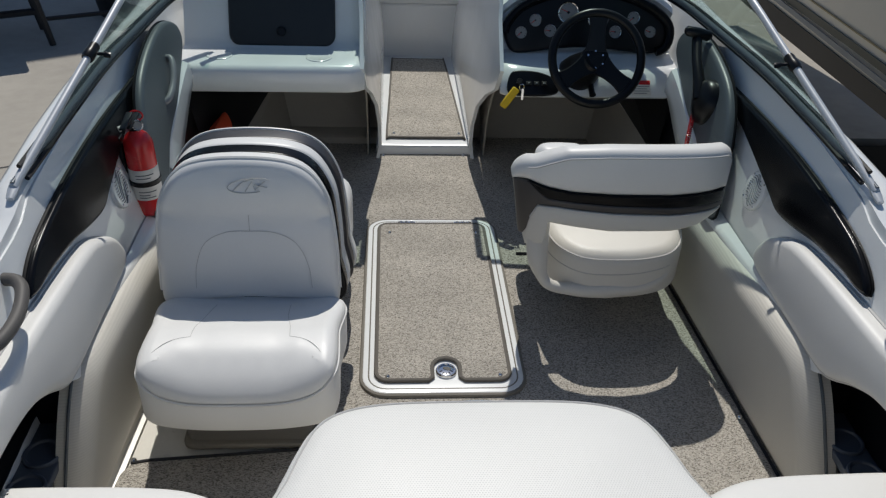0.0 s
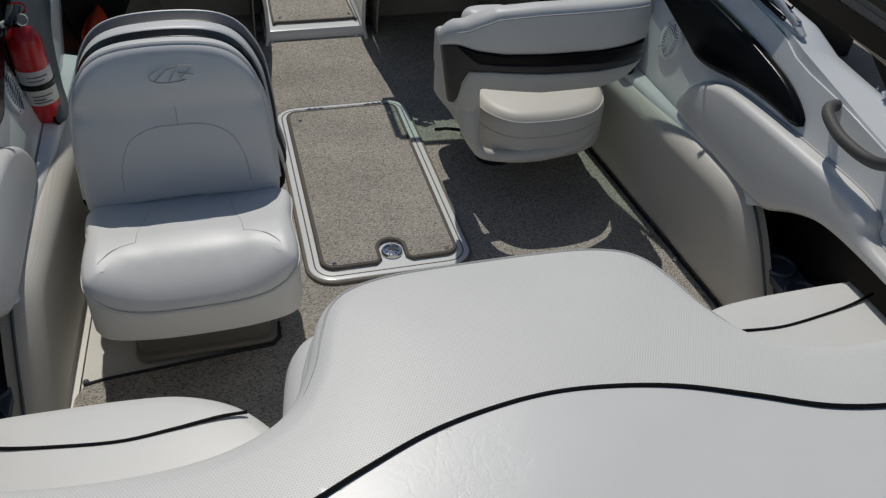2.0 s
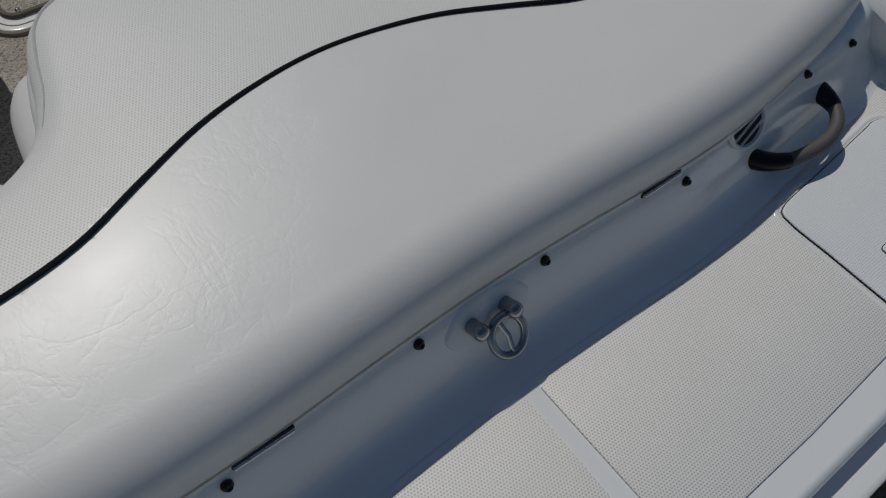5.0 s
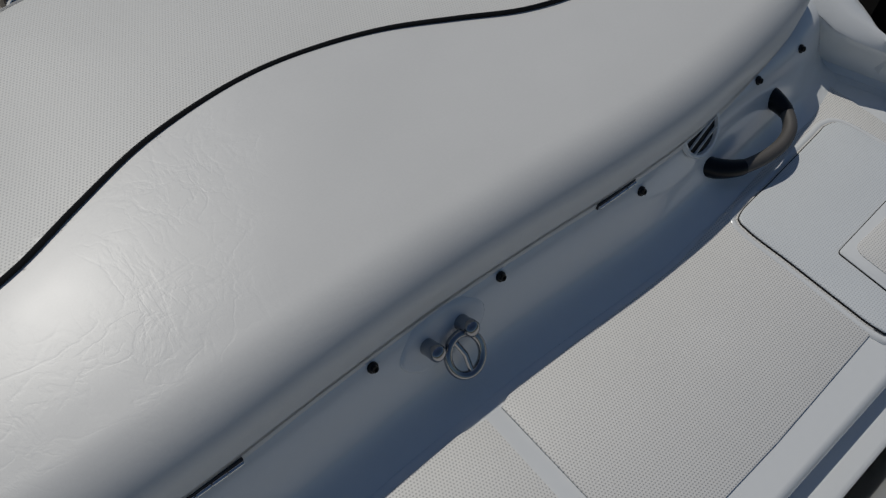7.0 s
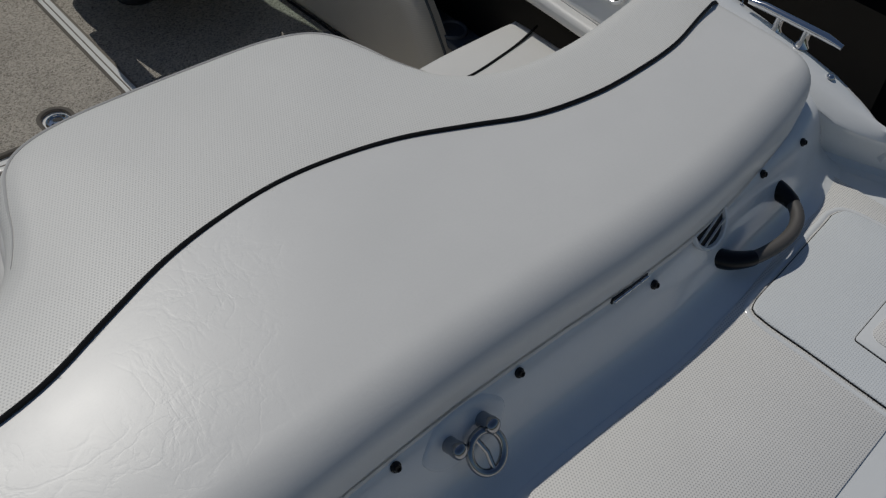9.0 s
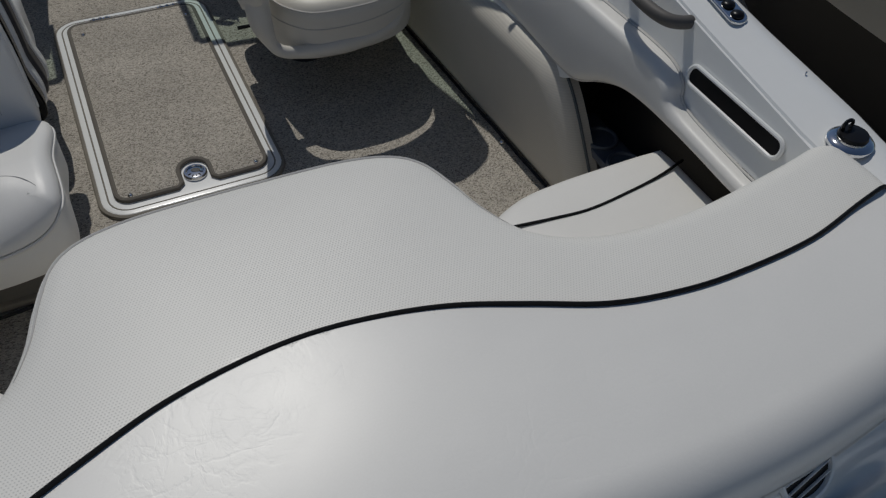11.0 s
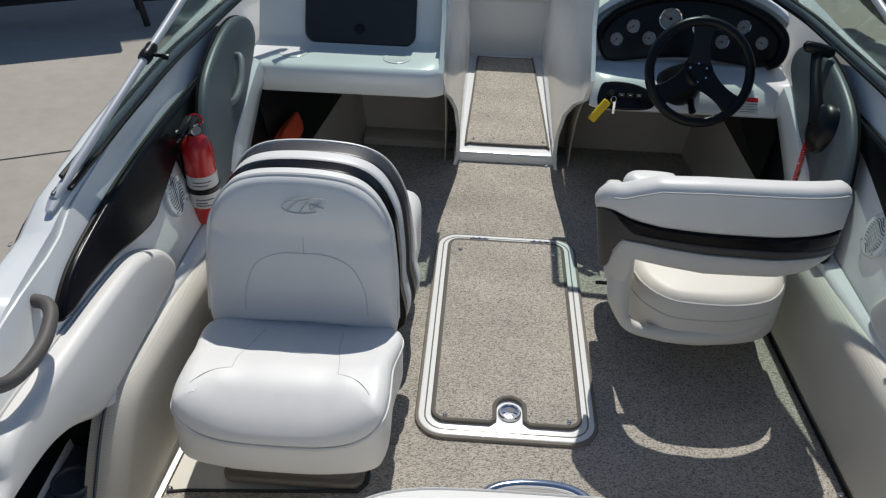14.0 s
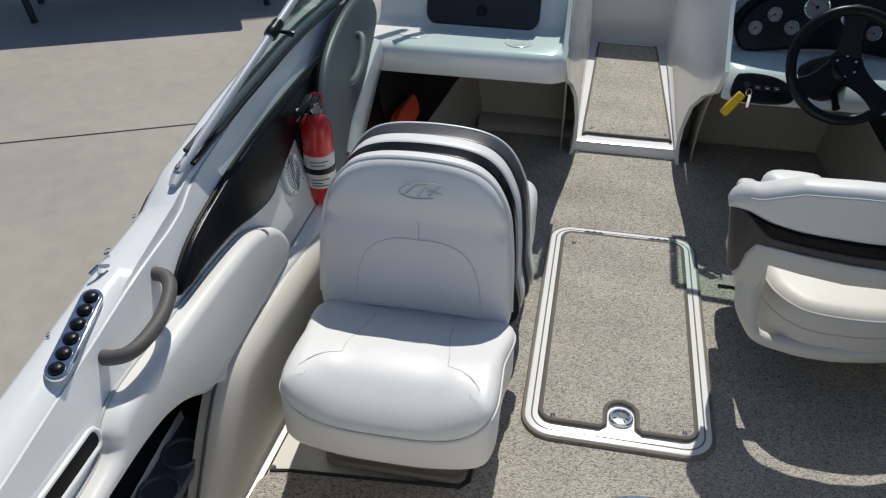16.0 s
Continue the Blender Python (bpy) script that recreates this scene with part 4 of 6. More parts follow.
part("latch_thumb_hole", cushion(np.array([(0.003 + 0.0125 * math.cos(g), 0.007 + 0.0085 * math.sin(g) - 0.003 * math.cos(g)) for g in np.linspace(0, 2 * math.pi, 20, endpoint=False)]), 0.0012, 0.0004, lambda u, v, w: tuple(LOCK @ Vector((u, v, 0.0065 + w))), spacing=0.1, seg=1), PLASTIC, lk, "dark thumb hole")
for g in (195, 235, 270, 305, 345):
    a = radians(g)
    part("latch_slot", tube([LOCK @ Vector((q * math.cos(a), q * math.sin(a), 0.0072)) for q in (0.012, 0.017, 0.021)], (0.0009, 0.0014, 0.0008), seg=6), PLASTIC, lk)
for x in (-0.10, 0.12):
    hg = part("hinge", solid(x - 0.034, 2.812, 0.014, x + 0.034, 2.830, 0.020, 0.002), CHROME, hat)
    for k in range(3):
        part("knuckle", revolve([(0, 0.0065), (0.0052, 0.005), (0.0078, 0.001), (0.008, 0)], Matrix.Translation((x - 0.021 + 0.021 * k, 2.821, 0.020)), 12), CHROME, hg)
for x, y in ((-0.171, 1.924), (0.168, 1.927), (-0.166, 2.738), (0.166, 2.738)):
    part("screw", revolve([(0, 0.006), (0.004, 0.0055), (0.007, 0.003), (0.0075, 0)], Matrix.Translation((x, y, 0.024)), 12), CHROME, hat)

bh = thing("bow_hatch", "carpeted bow floor hatch with a dark bound edge", "hatch", (0, 3.9, 0.05))
BO = spline([(-0.165, 3.525), (0, 3.522), (0.165, 3.525), (0.176, 3.545), (0.160, 4.0), (0.138, 4.52), (0.124, 4.545), (0, 4.545), (-0.138, 4.545), (-0.152, 4.52), (-0.166, 4.0), (-0.178, 3.545)], 110)
part("lid", cushion(BO, 0.012, 0.004, lambda u, v, w: (u, v, 0.047 + w), spacing=0.1, seg=3), CARPET, bh)
part("lid_binding", tube([(p[0], p[1], 0.055) for p in BO], 0.006, closed=True, seg=8), BIND, bh, "dark brown bound edge")
for x in (-0.147, 0.155):
    part("screw", revolve([(0, 0.006), (0.004, 0.0055), (0.007, 0.003), (0.0075, 0)], Matrix.Translation((x, 3.556, 0.059)), 12), CHROME, bh)

snap = whole("carpet_snap", revolve([(0, 0.007), (0.005, 0.0065), (0.0085, 0.003), (0.009, 0)], Matrix(), 14), CHROME, "round chrome carpet snap", "snap", "carpet snaps")
snap.location = (0.852, 1.760, 0.002)
for x, y in ((-0.840, 1.629), (-0.195, 3.44), (0.17, 3.445), (0.868, 1.42)):
    copy_thing(snap, Matrix.Translation((x, y, 0.002)))


# ---------------------------------------------------------------- sun pad over the engine
def halves(pts):
    """A closed outline from its starboard half."""
    return pts + [(-x, y) for x, y in pts[::-1]]


PAD = spline(halves([(0.10, 1.177), (0.20, 1.169), (0.266, 1.147), (0.306, 1.108), (0.331, 1.045), (0.352, 0.975), (0.390, 0.908), (0.455, 0.868), (0.54, 0.850), (0.65, 0.849), (0.77, 0.864), (0.88, 0.882), (0.945, 0.893), (0.982, 0.870), (0.992, 0.80), (0.990, 0.68), (0.985, 0.585), (0.962, 0.520), (0.90, 0.483), (0.76, 0.455), (0.56, 0.430), (0.37, 0.426), (0.18, 0.434), (0.05, 0.438)]), 420)
PIPE = [(0.0, 0.830), (0.1, 0.821), (0.2, 0.798), (0.3, 0.758), (0.4, 0.715), (0.5, 0.694), (0.6, 0.688), (0.75, 0.697), (0.88, 0.728), (0.985, 0.752)]
pipe = spline([(-x, y) for x, y in PIPE[:0:-1]] + PIPE, 121, False)
pad = thing("sun_pad", "white vinyl sun pad with a curved black piping over the engine", "sun pad", (0, 0.8, 0.53))
bm = cushion(PAD, 0.125, 0.048, lambda u, v, w: (u, v, 0.530 + w), puff=0.010, spacing=0.024, seg=10, reach=0.10, tuck=0.022, roll=lambda x, y: 1 + 0.55 * min(1.0, max(0.0, (0.60 - y) / 0.12)) * min(1.0, max(0.0, (0.96 - abs(x)) / 0.10)))
bm.faces.ensure_lookup_table()
bmesh.ops.remove_doubles(bm, verts=bm.verts, dist=1e-5)
padob = part("pad_cover", bm, PADV, pad)
padob.data.materials.append(PERF)
for poly in padob.data.polygons:
    c = poly.center
    if c.z > 0.60 and c.y > np.interp(c.x, pipe[:, 0], pipe[:, 1]):
        poly.material_index = 1
part("piping", tube([(p[0], p[1], 0.6645 - 0.035 * max(0, (abs(p[0]) - 0.93) / 0.055) ** 2) for p in pipe], 0.0038, seg=8), PIPING, pad, "black piping across the pad")
front = [p for p in inset(ccw(PAD), 0.019) if p[1] > 0.915 and abs(p[0]) < 0.44]
k0 = next(i for i in range(len(front)) if np.linalg.norm(np.array(front[i]) - np.array(front[i - 1])) > 0.1)
front = front[k0:] + front[:k0]
part("edge_piping", tube([(p[0], p[1], 0.6462) for p in front], [0.0026 * min(1.0, 0.15 + k / 14, 0.15 + (len(front) - 1 - k) / 14) for k in range(len(front))], seg=6), SEAM, pad)
A = ccw(PAD)
SK = np.array([p + (q - p) * min(1.0, max(0.0, (p[1] - 0.87) / 0.10)) * min(1.0, max(0.0, (abs(p[0]) - 0.16) / 0.12)) for p, q in zip(A, inset(A, -0.014))])
part("skirt", cushion(SK, 0.080, 0.034, lambda u, v, w: (u, v, 0.515 + w), spacing=0.3, seg=6), VINYL, pad, "padded lower skirt round the front lobe")
part("underside_lip", cushion(inset(ccw(PAD), 0.001), 0.026, 0.008, lambda u, v, w: (u, v, 0.511 + w), spacing=0.3, seg=3), VINYL, pad, "rolled lower edge")

# the box under the pad's front lobe
FRT = spline(halves([(0.08, 1.160), (0.18, 1.172), (0.25, 1.195), (0.298, 1.205), (0.330, 1.193), (0.346, 1.155), (0.349, 1.08), (0.351, 0.95), (0.351, 0.82), (0.350, 0.70), (0.345, 0.605), (0.10, 0.60)]), 170)
eb = thing("engine_box", "white vinyl-covered engine box under the sun pad", "engine box", (0, 0.9, 0))
part("cover", cushion(FRT, 0.425, 0.010, lambda u, v, w: (u, v, w - 0.01), spacing=0.15), VINYL, eb)
ROLL = spline(halves([(0.08, 1.162), (0.18, 1.176), (0.25, 1.198), (0.300, 1.206), (0.338, 1.190), (0.364, 1.150), (0.381, 1.08), (0.398, 0.95), (0.404, 0.82), (0.400, 0.70), (0.385, 0.605), (0.10, 0.60)]), 170)
swell = lambda m, k, z: [((p[0] * (1 - m) + q[0] * m) * (1 - k), 0.85 + (p[1] * (1 - m) + q[1] * m - 0.85) * (1 - k), z) for p, q in zip(ccw(FRT), ccw(ROLL))]
part("shoulder", loft([swell(*r) for r in ((0, 0.01, 0.405), (0.35, 0, 0.416), (0.8, 0, 0.430), (1, 0, 0.448), (1, 0, 0.466), (1, 0.020, 0.486), (1, 0.060, 0.503), (1, 0.13, 0.514), (1, 0.25, 0.519), (1, 0.4, 0.520))], closed=True, caps=True), VINYL, eb, "padded rolled shoulder")
rail = spline([(-0.095, 1.17, 0.50), (-0.085, 1.245, 0.515), (-0.045, 1.275, 0.52), (0.03, 1.282, 0.52), (0.085, 1.272, 0.515), (0.112, 1.24, 0.51), (0.122, 1.17, 0.50)], 40, False)
whole("grab_rail", tube(rail, 0.011, seg=12), CHROME, "polished stainless grab rail on the engine box", "grab rail")

# aft side seats
for side in (-1, 1):
    o = spline([(0.36, 0.56), (0.36, 0.92), (0.375, 1.03), (0.41, 1.10), (0.47, 1.165), (0.56, 1.208), (0.66, 1.222), (0.78, 1.226), (0.90, 1.226), (0.935, 1.21), (0.94, 1.05), (0.945, 0.56)], 130)
    sq = thing("corner_bench", "white vinyl aft corner seat with black piping beside the engine box", "seat", (side * 0.66, 0.95, 0), "aft corner seats")
    part("cushion", cushion(o, 0.10, 0.035, lambda u, v, w, s=side: (s * u, v, 0.285 + w), puff=0.008, spacing=0.05), VINYL, sq)
    o2 = spline([(0.37, 0.56), (0.37, 0.92), (0.39, 1.03), (0.47, 1.13), (0.56, 1.17), (0.66, 1.185), (0.86, 1.185), (0.885, 1.05), (0.885, 0.56)], 90)
    part("base", cushion(o2, 0.29, 0.005, lambda u, v, w, s=side: (s * u, v, w - 0.005), spacing=0.2), LINER, sq)
    pp = spline([(0.448, 1.122), (0.50, 1.122), (0.58, 1.112), (0.67, 1.105), (0.78, 1.118), (0.86, 1.133), (0.935, 1.155)], 40, False)
    part("piping", tube([(side * p[0], p[1], 0.3908) for p in pp], 0.0033, seg=8), PIPING, sq, "black piping across the cushion")


# ---------------------------------------------------------------- stern wall and swim platform
def stern_y(x):
    return float(np.interp(abs(x), (0, 0.1, 0.4, 0.74, 0.9, 1.0, 1.1), (0.430, 0.430, 0.418, 0.440, 0.450, 0.475, 0.53)))


SWP = spline([(0.10, 0.575), (0.05, 0.563), (0.020, 0.552), (0.004, 0.537), (-0.008, 0.515), (-0.018, 0.492), (-0.028, 0.468), (-0.042, 0.445), (-0.062, 0.430), (-0.095, 0.4212)], 28, False)
rows = [[(x, stern_y(x) + d, z) for d, z in SWP] for x in np.linspace(-1.075, 1.075, 70)]
tagged(part("stern_wall", thicken(loft(rows), 0.012), GEL), "white moulded stern wall below the sun pad", "stern wall", kind="structure")
bm = solid(-1.10, -0.012, 0.36, 1.10, 0.50, 0.420, 0.0)
plat = tagged(part("swim_platform", bm, GEL), "white moulded swim platform with nonskid panels", "platform", kind="structure")
for side, x0 in ((-1, -0.02), (1, 0.035)):
    xs = 0.030 if side > 0 else 0.002
    o = np.array([(x, y) for x, y in [(xs, 0.030), (xs - 0.002, 0.314), (0.05, 0.322), (0.3, 0.316), (0.42, 0.314), (0.6, 0.335), (0.9, 0.376), (0.985, 0.412), (1.005, 0.40), (1.015, 0.12), (0.97, 0.07), (0.6, 0.040), (0.3, 0.030)]])
    part("nonskid_panel", cushion(o, 0.005, 0.002, lambda u, v, w, s=side: (s * u, v, 0.419 + w), spacing=0.3, seg=2), NONSKID, plat, "cream textured nonskid panel")
HW = dotted(material("hatch_nonskid", (0.789, 0.812, 0.812), 0.45, vary=0.04, large=6, grain=200, grain_vary=0.03), 0.0050, 0.24, (0, 1), 0.35, 0.82)
lad = thing("platform_hatch", "white textured lid flush in the swim platform", "hatch", (0.78, 0.2, 0.42))
o = spline([(0.575, 0.20), (0.572, 0.285), (0.590, 0.312), (0.70, 0.322), (0.86, 0.336), (0.905, 0.338), (0.935, 0.312), (0.955, 0.18), (0.965, 0.06), (0.95, 0.035), (0.86, 0.030), (0.70, 0.022), (0.60, 0.018), (0.582, 0.040), (0.578, 0.10)], 120)
part("lid", cushion(o, 0.006, 0.003, lambda u, v, w: (u, v, 0.4235 + w), spacing=0.3, seg=3), HW, lad)
part("joint", tube([(p[0], p[1], 0.4250) for p in o], 0.0018, closed=True, seg=6), PIPING, lad, "dark joint round the lid")
part("joint_rim", tube([(p[0], p[1], 0.4205) for p in inset(ccw(o), -0.010)], 0.008, closed=True, seg=8, flat=0.6), GEL, lad, "raised white moulding round the lid")
o = np.array([(0.655 + 0.27 * u + 0.0 * v, 0.045 + 0.115 * v + 0.012 * u) for u, v in rounded(0, 0, 1, 1, 0.04)])
part("inner_lid", cushion(o, 0.004, 0.002, lambda u, v, w: (u, v, 0.4292 + w), spacing=0.3, seg=2), GEL, lad, "small white lid")
part("inner_joint", tube([(p[0], p[1], 0.4302) for p in o], 0.0013, closed=True, seg=6), PIPING, lad)
part("inner_tread", cushion(rounded(0.680, 0.07, 0.905, 0.148, 0.02), 0.002, 0.001, lambda u, v, w: (u, v, 0.4330 + w), spacing=0.3, seg=2), NONSKID, lad)
# raised stern corners that carry the gunwale aft
for side in (-1, 1):
    rows = []
    for y in np.r_[0.27, 0.30, 0.325, np.linspace(0.345, 0.55, 16)]:
        z, xi = (gun_z(y), gun_in(y)) if y > 0.34 else (float(np.interp(y, (0.27, 0.325), (0.44, 0.515))), float(np.interp(y, (0.27, 0.325), (1.104, 1.068))))
        xb = float(np.interp(y, (0.27, 0.31, 0.43, 0.55), (1.106, 1.098, 1.046, 1.0)))
        rows.append([(side * (xb - 0.022), y, 0.4205), (side * (xb - 0.006), y, 0.424), (side * (xb + 0.002), y, 0.436), (side * (xb * 0.6 + xi * 0.4), y, 0.6 * 0.436 + 0.4 * (z - 0.02)), (side * (xb * 0.2 + xi * 0.8), y, 0.2 * 0.436 + 0.8 * (z - 0.02)), (side * (xi + 0.001), y, z - 0.028), (side * xi, y, z - 0.02)] + ([(side * (xi + 0.012), y, z - 0.016), (side * 1.108, y, z - 0.07)] if y < 0.34 else []))
        if y > 0.34:
            rows[-1] += [rows[-1][-1]] * 2
    tagged(part("stern_corner", loft(rows), GEL), "white moulded side of the swim platform well", "platform side", "platform sides", "structure")
part("platform_edge", tube([(x, -0.012, 0.404) for x in np.linspace(-1.08, 1.08, 20)], 0.016, seg=10), GEL, plat)
part("platform_lip", solid(-1.10, -0.085, 0.33, 1.10, -0.010, 0.375, 0.012), GEL, plat, "lower moulded lip")

# screws along the stern wall
scr = whole("stern_screw", revolve([(0, 0.006), (0.0028, 0.006), (0.003, 0.008), (0.0048, 0.008), (0.0052, 0.004), (0.0078, 0.003), (0.0082, 0)], Matrix(), 16), PLASTIC, "black snap stud on the stern wall", "snap stud", "stern wall studs")
first = True
for x, z in ((-0.890, 0.535), (-0.745, 0.540), (-0.400, 0.530), (-0.112, 0.533), (0.112, 0.533), (0.400, 0.524), (0.745, 0.540), (0.890, 0.535)):
    m = Matrix.Translation((x, stern_y(x) + float(np.interp(z, (0.515, 0.537, 0.552), (-0.008, 0.004, 0.02))), z)) @ pose(0, 0, 0, 62)
    if first:
        scr.matrix_basis = m
        first = False
    else:
        copy_thing(scr, m)
for x in (-0.345, 0.345):
    hn = thing("pad_hinge", "slim steel piano hinge under the sun pad", "hinge", (x, stern_y(x), 0.54), "sun pad hinges")
    part("leaf", solid(x - 0.042, stern_y(x) + 0.004, 0.540, x + 0.042, stern_y(x) + 0.009, 0.552, 0.0015), DARKST, hn)
    for k in range(4):
        xa = x - 0.041 + 0.0208 * k
        part("knuckle", tube([(xa, stern_y(x) + 0.003, 0.5465), (xa + 0.0190, stern_y(x) + 0.003, 0.5465)], 0.0032, seg=10), CHROME, hn)

# tow ring
tow = thing("tow_ring", "chrome tow eye with a hanging ring on the stern wall", "tow ring", (0, 0.41, 0.5))
b = cushion(spline([(-0.075, 0.0), (-0.05, 0.03), (0, 0.042), (0.05, 0.03), (0.075, 0.0), (0.05, -0.03), (0, -0.036), (-0.05, -0.03)], 50), 0.010, 0.006, lambda u, v, w: (u, 0.424 + 0.47 * v - 0.88 * w, 0.513 + 0.88 * v + 0.0 * w - 0.47 * w), spacing=0.04)
part("backing", b, GEL, tow, "raised white pad on the wall")
for x in (-0.03, 0.03):
    part("eye", revolve([(0.015, 0), (0.015, 0.003), (0.012, 0.006), (0.0115, 0.018), (0.0125, 0.026), (0.0115, 0.033), (0.007, 0.037), (0, 0.038)], Matrix.Translation((x, 0.424, 0.510)) @ pose(0, 0, 0, 62), 20), DARKCHROME, tow)
rc = Vector((0.012, 0.385, 0.492))
rot = Matrix.Translation(rc) @ pose(0, 0, 0, 50, 0, -12)
part("ring", tube([rot @ Vector((0.026 * math.cos(g), 0.031 * math.sin(g), 0)) for g in np.linspace(0, 2 * math.pi, 32, endpoint=False)], 0.0062, closed=True, seg=14), DARKCHROME, tow)
part("ring_bar", tube([rot @ Vector((x, y, 0.0)) for x, y in ((-0.012, 0.027), (0, 0.0), (0.003, -0.030))], 0.004, seg=8), DARKCHROME, tow)

# stern grab handle and vent, both sides
for side in (-1, 1):
    h = thing("stern_grab_rail", "black rubber-covered grab handle on the stern wall", "grab handle", (side * 0.70, 0.42, 0.49), "stern handles")
    pts = spline([(0.590, 0.408, 0.461), (0.606, 0.386, 0.461), (0.640, 0.364, 0.463), (0.690, 0.352, 0.468), (0.735, 0.351, 0.474), (0.772, 0.364, 0.479), (0.794, 0.390, 0.483), (0.800, 0.425, 0.485)], 44, False)
    pts = [(side * p[0], p[1], p[2]) for p in pts]
    part("grip", tube(pts, 0.0125, seg=14), GREYP, h)
    part("mount", tube([(side * 0.586, 0.416, 0.461)] + pts[1:12], [0.019, 0.0185, 0.018, 0.018, 0.0175, 0.017, 0.0165, 0.016, 0.0155, 0.015, 0.0146, 0.0135], seg=16), PLASTIC, h, "black end socket")
    part("mount", tube(pts[-7:] + [(side * 0.801, 0.440, 0.485)], [0.0135, 0.0148, 0.0155, 0.0165, 0.0175, 0.018, 0.0185, 0.019], seg=16), PLASTIC, h, "black end socket")
    v = thing("stern_vent", "round louvred vent high on the stern wall", "vent", (side * 0.555, 0.45, 0.53), "stern vents")
    m = Matrix.Translation((side * 0.556, stern_y(0.55) + 0.006, 0.548)) @ pose(0, 0, 0, 58)
    part("rim", revolve([(0.047, 0), (0.047, 0.005), (0.045, 0.008), (0.041, 0.007), (0.0405, 0.001), (0, 0.001)], m, 32), GEL, v)
    part("opening", revolve([(0, 0.002), (0.039, 0.002), (0.039, 0.0012)], m, 24), PLASTIC, v)
    for d in (-0.024, -0.008, 0.008, 0.024):
        wd = (0.039 ** 2 - d * d) ** 0.5
        part("slat", solid(-wd, d - 0.0007, 0.002, wd, d + 0.0007, 0.006, m=m @ pose(0, 0, 0, 0, 0, 20)), GEL, v)


# ---------------------------------------------------------------- helm seat
hs = thing("helm_chair", "white wrap-around helm bucket seat with black stripe on a pedestal", "seat", (0.48, 2.3, 0))
HX = 0.475


def back_y(x):
    """The backrest's outer face, seen from above: nearly straight, curling forwards at its ends."""
    u = (x - HX) / 0.33
    return 2.085 + (0.085 if u < 0 else 0.07) * abs(u) ** 5 + 0.02 * u * u


def dish(x):
    """The inner face of the lower back, hollowed like a bucket."""
    return float(np.interp(x, (0.15, 0.30, 0.32, 0.335, 0.37, 0.44, 0.53, 0.61, 0.66, 0.70, 0.735, 0.755, 0.80), (2.40, 2.37, 2.27, 2.215, 2.178, 2.146, 2.136, 2.146, 2.164, 2.188, 2.226, 2.30, 2.40)))


def tail(x, z):
    """The port end of the back draws in towards its foot."""
    return 0.028 + min(1.0, max(0.0, (0.34 - x) / 0.17)) * (0.012 + 0.16 * max(0.0, 0.60 - z))


def band(top, bottom, proud, n=61, x0=0.147, x1=0.803, r=0.012, thick=0.06, dished=False):
    """A strip of the backrest between two heights, as a closed skin."""
    rows = []
    for x in np.linspace(x0, x1, n):
        y = back_y(x) - proud
        t, b = top(x) - 0.26 * (y - 2.085), bottom(x) - 0.26 * (y - 2.085)
        th = (dish(x + 0.028) - y if dished else thick) * min(1, (min(x - x0, x1 - x) + 0.012) / 0.05) ** 0.5
        q = rounded(y, b, y + th, t, min(r, th / 2.1, abs(t - b) / 2.1), 3)
        rows.append([(x + tail(x, zz), py, zz) for py, zz in q])
    return loft(rows, closed=True, caps=True)


top_line = lambda x: float(np.interp(x, (0.147, 0.155, 0.168, 0.19, 0.215, 0.25, 0.30, 0.42, 0.70, 0.775, 0.793, 0.803), (0.606, 0.622, 0.638, 0.648, 0.652, 0.668, 0.686, 0.692, 0.692, 0.690, 0.680, 0.660)))
blk_top = lambda x: float(np.interp(x, (0.147, 0.19, 0.24, 0.32, 0.45, 0.62, 0.80), (0.585, 0.588, 0.572, 0.560, 0.552, 0.550, 0.560)))
blk_bot = lambda x: float(np.interp(x, (0.147, 0.175, 0.20, 0.26, 0.45, 0.62, 0.80), (0.40, 0.46, 0.532, 0.535, 0.518, 0.512, 0.518)))
gry_bot = lambda x: float(np.interp(x, (0.165, 0.19, 0.215, 0.28, 0.45, 0.62, 0.80), (0.40, 0.47, 0.512, 0.512, 0.494, 0.488, 0.498)))
crm_bot = lambda x: float(np.interp(x, (0.165, 0.235, 0.25, 0.32, 0.45, 0.64, 0.72, 0.775, 0.80), (0.36, 0.38, 0.455, 0.448, 0.430, 0.430, 0.446, 0.476, 0.494)))
part("back_upper", band(top_line, lambda x: blk_top(x) - 0.004, 0.004, r=0.026, thick=0.074), VINYL, hs, "white padded upper back")
split = lambda x: blk_bot(x) + (blk_top(x) - 0.003 - blk_bot(x)) * min(1.0, max(0.0, (0.250 - x) / 0.06))
part("stripe_black", band(lambda x: blk_top(x) + 0.001, split, 0.002, x0=0.195, r=0.006), BLACKV, hs, "black vinyl stripe")
TAUPE = material("dark_taupe_vinyl", (0.055, 0.050, 0.048), 0.42, vary=0.1, large=6, grain=300, grain_vary=0.08, bump=0.12, bump_scale=500)
part("stripe_grey", band(lambda x: split(x) + 0.002, gry_bot, 0.002, x0=0.150, r=0.006), TAUPE, hs, "dark grey vinyl stripe")
part("back_lower", band(lambda x: gry_bot(x) + 0.002, crm_bot, 0.003, x0=0.165, x1=0.797, r=0.015, dished=True), CREAMV, hs, "cream lower back pad")
part("seam_top", tube([(x + tail(x, 0.6), back_y(x) - 0.003, top_line(x) - 0.018 - 0.26 * (back_y(x) - 2.085)) for x in np.linspace(0.19, 0.795, 60)], 0.0028, seg=6), SEAM, hs)
